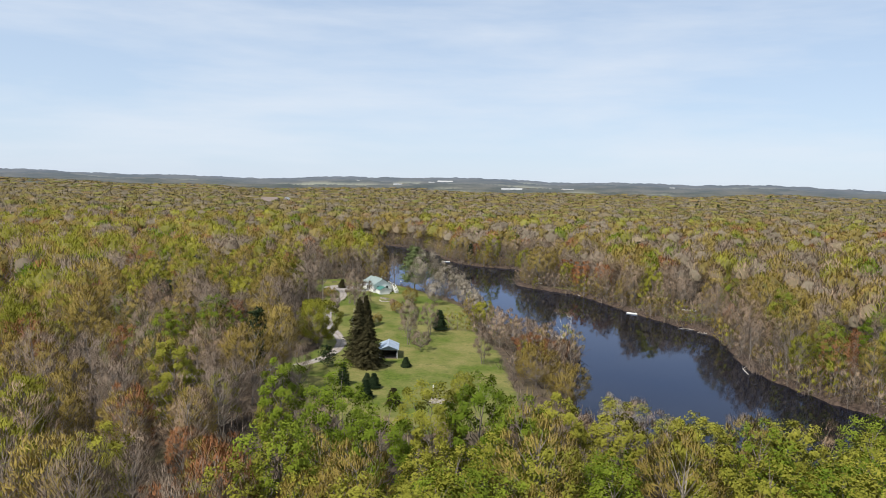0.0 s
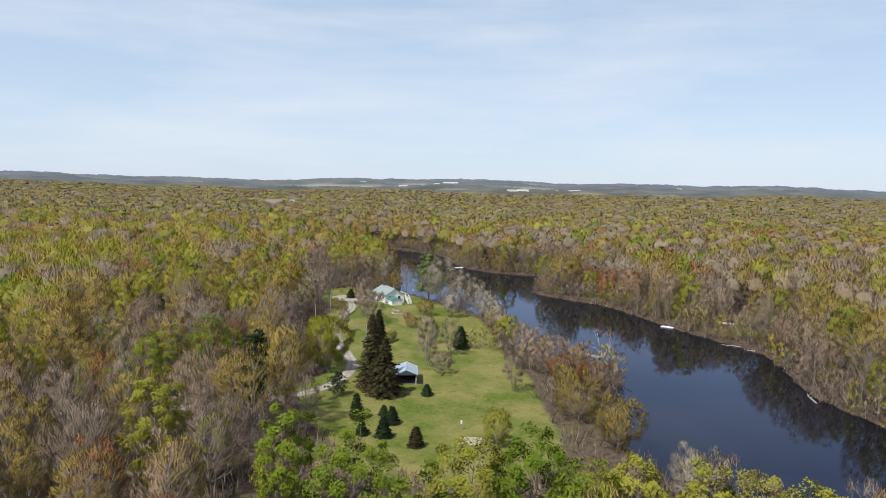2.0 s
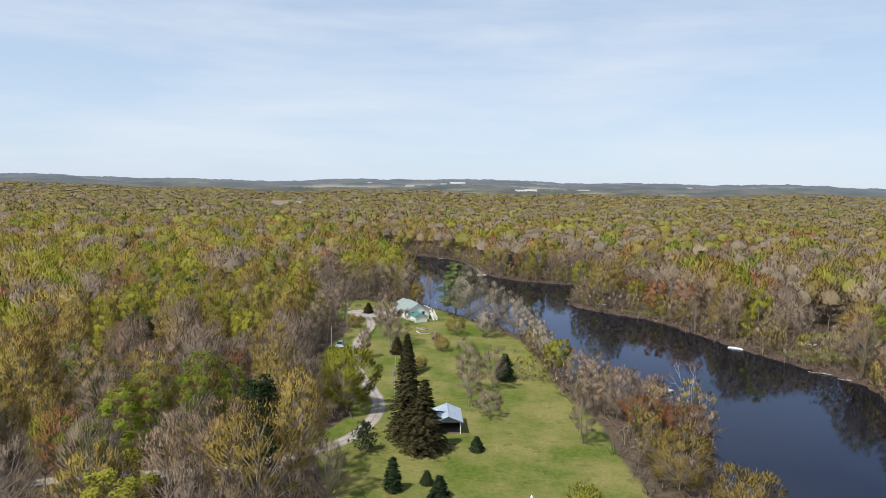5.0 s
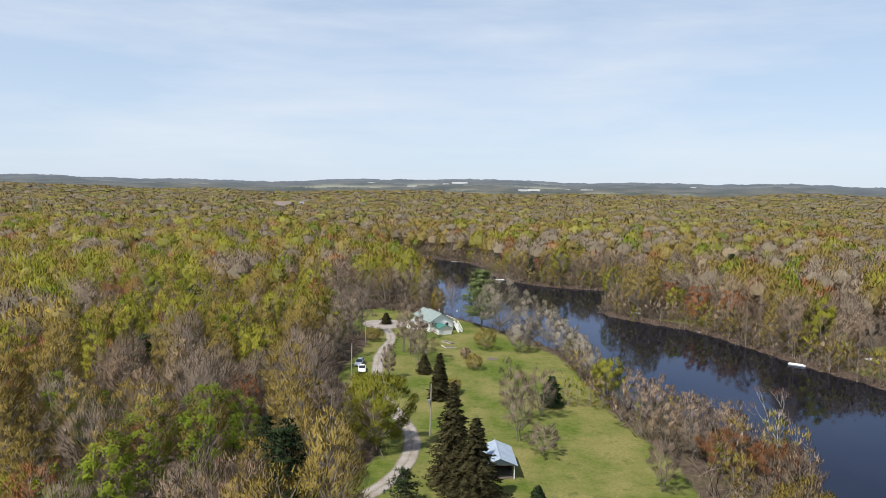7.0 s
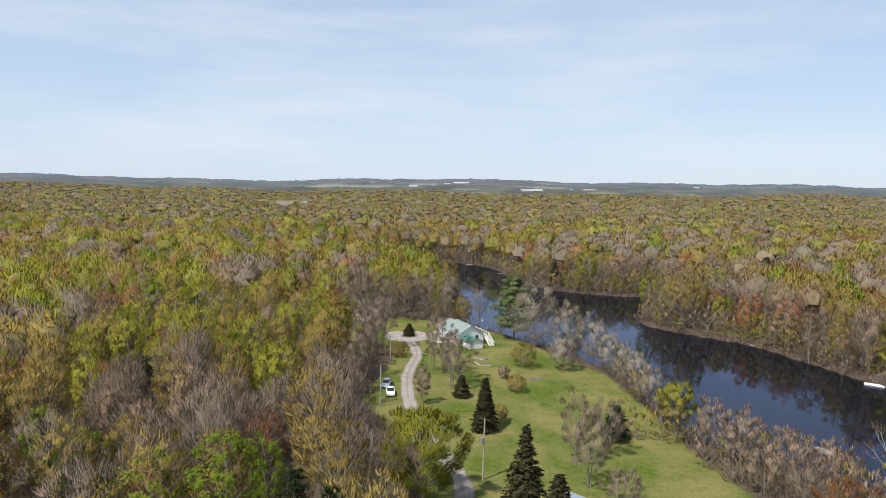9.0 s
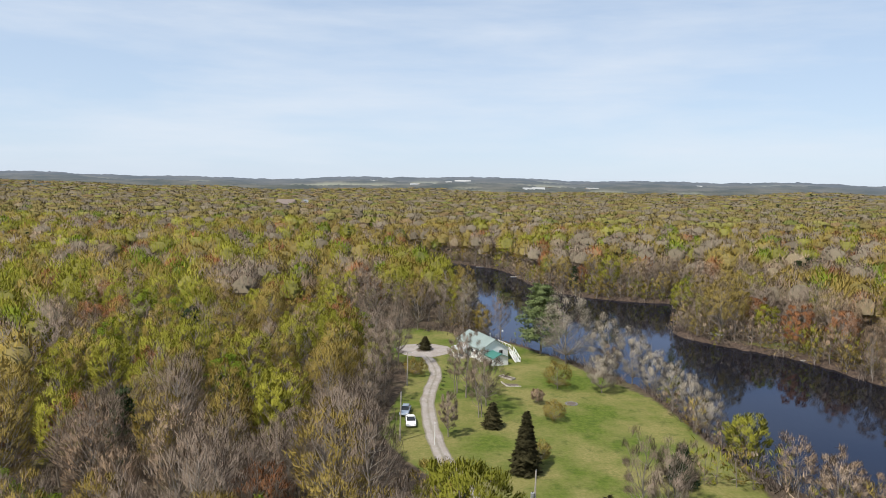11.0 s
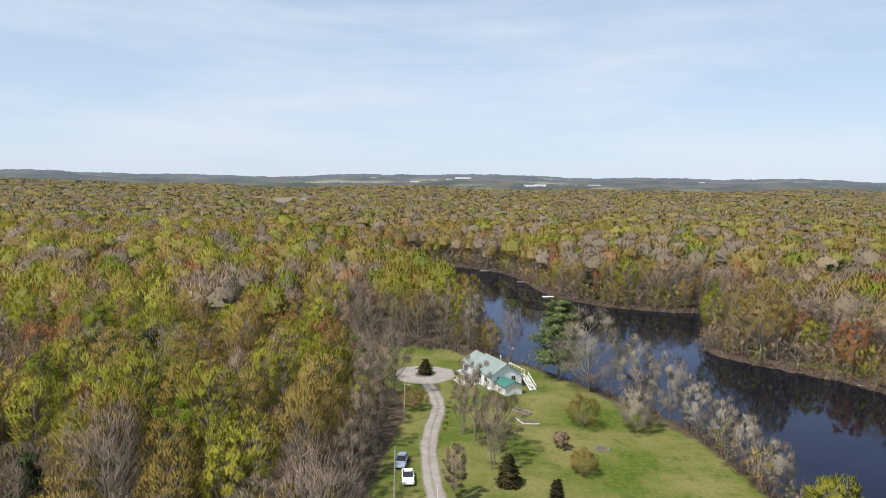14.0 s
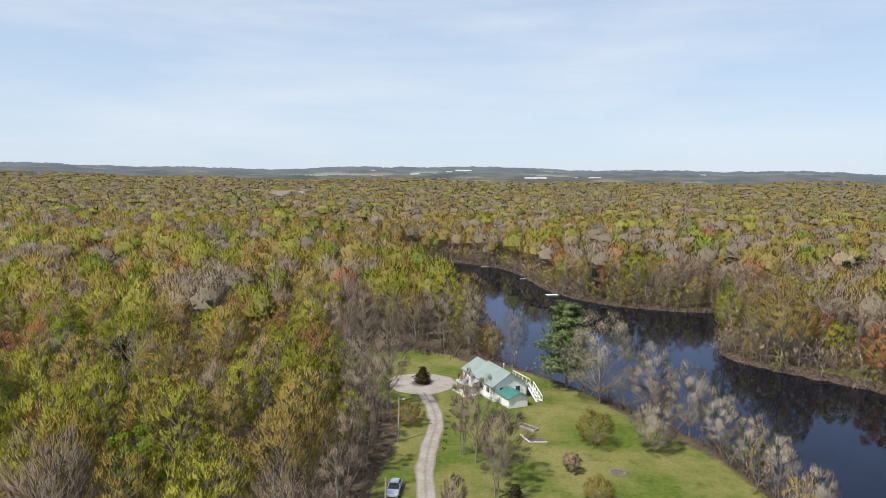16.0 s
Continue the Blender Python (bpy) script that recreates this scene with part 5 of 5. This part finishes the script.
def build_car(name, m, paint, label, wagon=0.0):
    """A saloon car that faces its own -y: lower body, cabin, glass, lamps, wheels."""
    c = thing(name, m, label, "car", "parked cars")
    lower = [(-2.25, 0.32), (-2.30, 0.55), (-2.18, 0.72), (-1.0, 0.92), (1.35 + wagon, 0.98), (2.15, 0.92), (2.28, 0.6), (2.22, 0.32)]
    bm = prism(lower, -0.88, 0.88, "x")
    bmesh.ops.bevel(bm, geom=list(bm.edges), offset=0.07, segments=2, affect="EDGES")
    body = part("body", bm, paint, c)
    cab = bmesh.new()
    rows = []
    for w, (a, b_, d, e), z in ((0.80, (-1.05, 1.5 + wagon, 0, 0), 0.90), (0.62, (-0.25, 0.95 + wagon * 1.4, 0, 0), 1.43)):
        rows.append([cab.verts.new(p) for p in ((-w, a, z), (w, a, z), (w, b_, z), (-w, b_, z))])
    for i in range(4):
        cab.faces.new((rows[0][i], rows[0][(i + 1) % 4], rows[1][(i + 1) % 4], rows[1][i]))
    cab.faces.new(rows[1])
    bmesh.ops.bevel(cab, geom=[e for e in cab.edges if all(v.co.z > 1.2 for v in e.verts)], offset=0.05, segments=2, affect="EDGES")
    glass = part("cabin_glass", cab, GLASS, c, "dark car window glass")
    roof = box(-0.6, 0.6, -0.22, 0.92 + wagon * 1.4, 1.415, 1.46, 0.02)
    part("roof", roof, paint, glass)
    for s in (-1, 1):
        part("pillar", prism([(-1.02, 0.93), (-0.92, 0.93), (-0.16, 1.43), (-0.28, 1.43)], s * 0.80 - 0.02, s * 0.80 + 0.02, "x"), paint, glass)
        part("headlight", box(s * 0.62 - 0.17, s * 0.62 + 0.17, -2.31, -2.16, 0.56, 0.70, 0.02), LAMP_GLASS, c)
        part("tail_light", box(s * 0.66 - 0.14, s * 0.66 + 0.14, 2.2, 2.30, 0.66, 0.82, 0.02), RED_LENS, c)
        part("mirror", box(s * 0.93 - 0.08, s * 0.93 + 0.08, -0.85, -0.72, 0.92, 1.05, 0.02), paint, c)
        for y in (-1.38, 1.38):
            wm = pose(s * 0.88, y, 0.32, 0, 90, 0) @ Matrix.Translation((0, 0, -0.1))
            t = part("wheel", cyl(0.32, 0.32, 0.2, 18, wm), RUBBER, c)
            part("rim", cyl(0.2, 0.2, 0.23, 12, pose(s * 0.88, y, 0.32, 0, 90, 0) @ Matrix.Translation((0, 0, -0.115))), STEEL, t)
    part("bumper", box(-0.84, 0.84, -2.34, -2.24, 0.34, 0.5, 0.03), paint, c)
    part("number_plate", box(-0.25, 0.25, -2.36, -2.34, 0.4, 0.5), WHITE_PAINT, c)


build_car("car", pose(-42.0, 230.6, 0.02, 0, 0, 6), CAR_WHITE, "white saloon car parked on grass beside the driveway")
build_car("car", pose(-43.4, 236.4, 0.02, 0, 0, -4), CAR_SILVER, "silver-blue hatchback parked on grass by the driveway", 0.35)


def build_pole(x, y, h, label, lamp=False, box_=False):
    p = thing("utility_pole", pose(x, y, 0, 0, 0.6, 20), label, "pole", "utility poles")
    part("shaft", cyl(0.15, 0.10, h + 0.2, 10, pose(0, 0, -0.2)), GREY_WOOD, p)
    if lamp:
        a = part("lamp_arm", box(0, 0.7, -0.03, 0.03, h - 0.25, h - 0.19), STEEL, p)
        part("lamp_head", box(0.55, 1.0, -0.12, 0.12, h - 0.32, h - 0.18, 0.03), LAMP_GLASS, a)
    if box_:
        t = part("transformer", cyl(0.24, 0.24, 0.8, 14, pose(-0.36, 0, h * 0.62)), STEEL, p, "grey drum transformer")
        part("bushing", cyl(0.05, 0.03, 0.22, 8, pose(-0.36, 0, h * 0.62 + 0.8)), DARK_WOOD, t)
        part("bracket", box(-0.16, 0.0, -0.05, 0.05, h * 0.66, h * 0.66 + 0.1), STEEL, p)
    part("insulator", cyl(0.05, 0.03, 0.2, 8, pose(0, 0, h)), STEEL, p)


build_pole(-43.3, 222.0, 8.6, "weathered wooden utility pole beside the driveway")
build_pole(-44.3, 254.6, 7.6, "wooden pole with a yard lamp", lamp=True)
build_pole(-24.2, 189.0, 9.4, "wooden utility pole with a grey transformer", box_=True)
p = thing("marker_post", pose(-37.3, 220.5, 0), "thin pale pole at the driveway edge", "pole")
part("shaft", cyl(0.05, 0.04, 4.0, 8), WHITE_PAINT, p)
part("cap", cyl(0.07, 0.02, 0.1, 8, pose(0, 0, 4.0)), WHITE_PAINT, p)


def stone(rng_, r):
    """A rounded uneven stone."""
    bm = bmesh.new()
    bmesh.ops.create_icosphere(bm, subdivisions=1, radius=r)
    for v in bm.verts:
        v.co *= rng_.uniform(0.8, 1.2)
        v.co.z *= 0.6
    return bm


def ring_of_stones(parent, radius, count, size, seed, material=None):
    g = random.Random(seed)
    for k in range(count):
        a = 2 * math.pi * k / count
        ob = part("stone", stone(g, size), material or STONE, parent)
        ob.location = (radius * math.cos(a), radius * math.sin(a), size * 0.3)
        ob.rotation_euler = (0, 0, g.uniform(0, 6))


fp = thing("fire_pit", pose(-10.0, 244.3, 0.0), "round fire pit ringed with sooty dark stones", "fire pit")
ring_of_stones(fp, 1.15, 15, 0.23, 3, plain("sooty_stone", (0.10, 0.095, 0.09), (0.22, 0.21, 0.20), 3.0, 0.9))
part("ash", cyl(1.05, 0.95, 0.06, 24), SOIL, fp, "dark ash bed")
isl = thing("island_edging", pose(LOOP[0], LOOP[1], 0.0), "ring of pale stones round the spruce bed", "edging")
ring_of_stones(isl, 2.2, 26, 0.24, 4, plain("edging_stone", (0.20, 0.18, 0.155), (0.34, 0.31, 0.27), 2.0, 0.9, bump=0.3))
part("soil", cyl(2.1, 2.0, 0.1, 28), SOIL, isl, "dark soil bed")


def raised_bed(x, y, turn, L, W, h, label):
    b = thing("raised_bed", pose(x, y, 0, 0, 0, turn), label, "garden bed", "garden beds")
    for s in (-1, 1):
        part("side_board", box(-L / 2, L / 2, s * W / 2 - 0.06, s * W / 2 + 0.06, -0.05, h), GREY_WOOD, b)
        part("end_board", box(s * L / 2 - 0.06, s * L / 2 + 0.06, -W / 2 + 0.07, W / 2 - 0.07, -0.05, h), GREY_WOOD, b)
    part("soil", box(-L / 2 + 0.07, L / 2 - 0.07, -W / 2 + 0.07, W / 2 - 0.07, 0, h * 0.8), SOIL, b, "dark garden soil")


raised_bed(-21.7, 262.1, -45, 3.9, 1.3, 0.35, "weathered wooden raised bed of bare soil")
g = random.Random(8)
bed = thing("stone_border", pose(-22.2, 255.4, 0), "pale stone border round a garden plot", "garden bed", "garden beds")
for k in range(18):
    u = k / 17
    x, y = (-1.1 + 1.1 * min(1, u * 1.8), 3.2 * (1 - min(1, u * 1.8))) if u < 0.56 else ((u - 0.56) / 0.44 * 2.9, 0.25 * (u - 0.56))
    ob = part("stone", stone(g, 0.24), STONE, bed)
    ob.location, ob.rotation_euler = (x, y, 0.08), (0, 0, g.uniform(0, 6))
part("soil", box(-0.6, 2.6, 0.3, 2.2, -0.05, 0.05), SOIL, bed)


def picnic_table(x, y, turn):
    t = thing("picnic_table", pose(x, y, float(ground_z(x, y)[0]), 0, 0, turn), "dark brown wooden picnic table under trees", "table")
    for k in range(5):
        part("top_board", box(-1.0, 1.0, -0.38 + 0.155 * k, -0.24 + 0.155 * k, 0.72, 0.76), DARK_WOOD, t)
    for s in (-1, 1):
        part("bench", box(-1.0, 1.0, s * 0.72 - 0.14, s * 0.72 + 0.14, 0.42, 0.46), DARK_WOOD, t)
        part("bearer", box(s * 0.7 - 0.04, s * 0.7 + 0.04, -0.8, 0.8, 0.36, 0.42), DARK_WOOD, t)
        for q in (-1, 1):
            part("leg", prism([(q * 0.62, 0), (q * 0.72, 0), (q * 0.32, 0.72), (q * 0.22, 0.72)], s * 0.7 - 0.09, s * 0.7 - 0.045, "x"), DARK_WOOD, t)


picnic_table(-47.2, 300.5, 12)


def paver_patch():
    """A patch of pale loose pavers in the grass, each stone a piece."""
    g = random.Random(12)
    s = thing("paver_patch", pose(0.9, 137.6, 0, 0, 0, -4), "patch of pale uneven stone pavers on the lawn", "paving")
    sandy = plain("sandy_paver", (0.22, 0.19, 0.135), (0.40, 0.355, 0.27), 1.2, 0.95, bump=0.4, fine=7)
    part("bedding", box(-2.6, 2.6, -1.9, 1.9, -0.05, 0.02), plain("weedy_sand", (0.14, 0.125, 0.06), (0.24, 0.21, 0.13), 2.0, 0.95), s)
    for i in range(8):
        for k in range(6):
            if g.random() < 0.08:
                continue
            x, y = -2.25 + 0.64 * i, -1.6 + 0.62 * k
            ob = part("paver", box(-0.30, 0.30, -0.29, 0.29, 0, 0.05, 0.02), sandy, s)
            ob.location, ob.rotation_euler = (x + g.uniform(-0.03, 0.03), y + g.uniform(-0.03, 0.03), 0.012 + g.uniform(0, 0.02)), (0, 0, g.uniform(-0.14, 0.14))


paver_patch()
bp = thing("bird_feeder", pose(-1.0, 143.2, 0), "white birdhouse on a short post", "birdhouse")
part("post", cyl(0.05, 0.05, 1.3, 8, pose(0, 0, -0.1)), GREY_WOOD, bp)
bh = part("house_box", prism([(-0.16, 1.2), (0.16, 1.2), (0.16, 1.6), (0, 1.75), (-0.16, 1.6)], -0.16, 0.16), WHITE_PAINT, bp)
part("hole", cyl(0.04, 0.04, 0.02, 10, pose(0, -0.16, 1.42, 90)), GLASS, bh)

# ---- the river's things ----
def float_dock(x, y, turn, L, W, label, mat):
    d = thing("floating_dock", pose(x, y, WATER_Z, 0, 0, turn), label, "dock", "docks")
    n = max(4, int(L / 0.35))
    for k in range(n):
        a = -L / 2 + k * L / n
        part("plank", box(a + 0.02, a + L / n - 0.02, -W / 2, W / 2, 0.28, 0.34), mat, d)
    for s in (-1, 1):
        part("float", box(-L / 2 + 0.1, L / 2 - 0.1, s * W * 0.36 - 0.18, s * W * 0.36 + 0.18, -0.2, 0.28, 0.05), STEEL, d)


float_dock(36.6, 206.0, -50, 5.2, 1.7, "weathered pale wooden raft floating by the bank", GREY_WOOD)
float_dock(71.0, 248.5, -35, 4.2, 2.2, "small white floating dock moored at the far bank", WHITE_PAINT)
float_dock(3.0, 405.5, 10, 4.6, 2.4, "white pontoon platform moored at the far bank", WHITE_PAINT)


def boat(x, y, z, turn, L, label):
    """An upturned rowing boat: a tapered hull with a keel."""
    b = thing("rowing_boat", pose(x, y, z, 0, 0, turn), label, "boat")
    bm = bmesh.new()
    rings = []
    for u in (0.0, 0.12, 0.35, 0.65, 0.88, 1.0):
        w = 0.75 * math.sin(math.pi * (0.12 + 0.76 * u)) ** 0.7 * (1 if u < 1 else 0.85)
        w = 0.08 if u == 0 else w
        hgt = 0.5 - 0.12 * abs(u - 0.5)
        rings.append([bm.verts.new((w * c, (u - 0.5) * L, hgt * s)) for c, s in ((-1, 0), (-0.9, 0.6), (-0.5, 0.95), (0, 1.0), (0.5, 0.95), (0.9, 0.6), (1, 0))])
    for a, c in zip(rings, rings[1:]):
        for i in range(6):
            bm.faces.new((a[i], a[i + 1], c[i + 1], c[i]))
    bm.faces.new(rings[-1]), bm.faces.new(rings[0][::-1])
    part("hull", bm, WHITE_PAINT, b)
    part("keel", box(-0.03, 0.03, -L * 0.42, L * 0.42, 0.42, 0.53), WHITE_PAINT, b)


boat(45.6, 314.2, float(ground_z(45.6, 314.2)[0]), 62, 4.4, "upturned white rowing boat on the far bank")
boat(93.0, 251.0, float(ground_z(93.0, 251.0)[0]), 75, 5.0, "upturned white canoe on the far lawn")
by = thing("buoy", pose(-18.7, 318.5, WATER_Z), "small white round buoy on the water", "buoy")
part("float", cyl(0.32, 0.18, 0.5, 14, pose(0, 0, -0.1)), WHITE_PAINT, by)
part("ring", cyl(0.1, 0.1, 0.12, 10, pose(0, 0, 0.4)), STEEL, by)


def fallen_log(x, y, z, turn, L, r, mat, label):
    g = np.random.default_rng(int(abs(x * 7 + y)))
    lg = thing("fallen_log", pose(x, y, z, 0, 0, turn), label, "log", "driftwood")
    pts = [(u * L - L / 2, g.normal() * 0.15, r * 0.4 + g.normal() * 0.05) for u in np.linspace(0, 1, 7)]
    V, F = tube(pts, [r * (1 - 0.6 * u) for u in np.linspace(0, 1, 7)], 7)
    part("stem", mesh_from("stem", V, F, [mat]), None, lg)
    for k in range(5):
        u = g.uniform(0.35, 0.95)
        a = np.array([u * L - L / 2, 0, r * 0.5])
        V, F = tube([a, a + np.array([g.uniform(0.2, 0.8), g.normal() * 0.9, g.uniform(0.2, 0.8)])], [r * 0.3, 0.02], 4)
        part("branch", mesh_from("branch", V, F, [mat]), None, lg)


for x, y, turn, L in ((83.5, 222, 155, 9), (86, 216, 140, 6), (78.5, 171, 80, 6), (-2, 447, 5, 7), (4, 434, -20, 8), (36, 183.5, 15, 4), (34.5, 181, 70, 3.5), (60, 288, 130, 5), (-17, 485, 10, 9), (16, 210, 60, 4)):
    fallen_log(x, y, WATER_Z + 0.1, turn, L, 0.16, GREY_WOOD, "bleached fallen log lying at the water's edge")
rk = thing("shore_stones", pose(36.6, 183.6, WATER_Z + 0.15), "pale flat stones below the dead birch", "stones")
g = random.Random(21)
for k in range(9):
    ob = part("stone", stone(g, g.uniform(0.25, 0.55)), STONE, rk)
    ob.location = (g.uniform(-1.8, 0.9), g.uniform(-2.2, 1.5), 0.05)

# ---- houses beyond the river and on the far slopes ----
def far_house(x, y, turn, W, L, eave, ridge, wall, roof, label, name="house"):
    z = float(ground_z(x, y)[0])
    h = thing(name, pose(x, y, z, 0, 0, turn), label, "house" if name == "house" else "building")
    gable(h, -W / 2, W / 2, -L / 2, L / 2, eave, ridge, wall, roof, 0.4, 0.25)
    n = max(2, int(L / 4))
    for k in range(n):
        u = -L / 2 + (k + 0.5) * L / n
        for s in (-1, 1):
            window(h, "x", s * W / 2, u, eave * 0.35, 1.4, eave * 0.4, s)
    window(h, "y", -L / 2, 0.0, eave * 0.35, 1.6, eave * 0.4, -1)


TAN_WALL = plain("tan_siding", (0.34, 0.27, 0.21), (0.44, 0.36, 0.29), 0.5, 0.8)
far_house(108.0, 249.0, 60, 6, 8, 3.0, 5.0, WHITE_SIDING, GREY_ROOF, "small white cabin half hidden by trees")
far_house(-285, 1128, 80, 17, 28, 11, 18, TAN_WALL, BROWN_ROOF, "large brown-roofed house rising above the woods")
far_house(-255, 1120, -12, 12, 14, 12, 18, TAN_WALL, GREY_ROOF, "tan house wing beside the brown-roofed house")
far_house(-92, 602, 20, 9, 13, 7, 10.5, WHITE_SIDING, GREY_ROOF, "white house among the far trees")
for i, (x, y, W, L) in enumerate(((-443, 3683, 26, 60), (-415, 3700, 20, 40), (-209, 3182, 14, 40), (264, 2887, 26, 36), (310, 2900, 18, 50), (342, 3049, 14, 30), (457, 2909, 16, 36), (534, 2931, 18, 50), (1125, 3363, 16, 30), (11, 3599, 22, 80), (-60, 3560, 14, 30))):
    far_house(x, y, 90 + 7 * (i % 3), W, L, 9 + i % 4, 13 + i % 5, WHITE_SIDING if i not in (5, 7) else TAN_WALL, GREY_ROOF, "long pale farm building on the far slope", "farm_building")

g = random.Random(31)
for k in range(9):
    u = k / 8
    ob = thing("edging_plant", pose(-36.6 + 1.9 * u * u, 252 + 24 * u, 0, 0, 0, g.uniform(0, 360)), "small dark plant in a row beside the drive", "plant", "edging plants")
    V, F, M, N = brush(900 + k, 26, 0.55, 0.5, 0.09)
    part("stems", mesh_from("stems", V, F, [LEAF["fir"]]), None, ob)
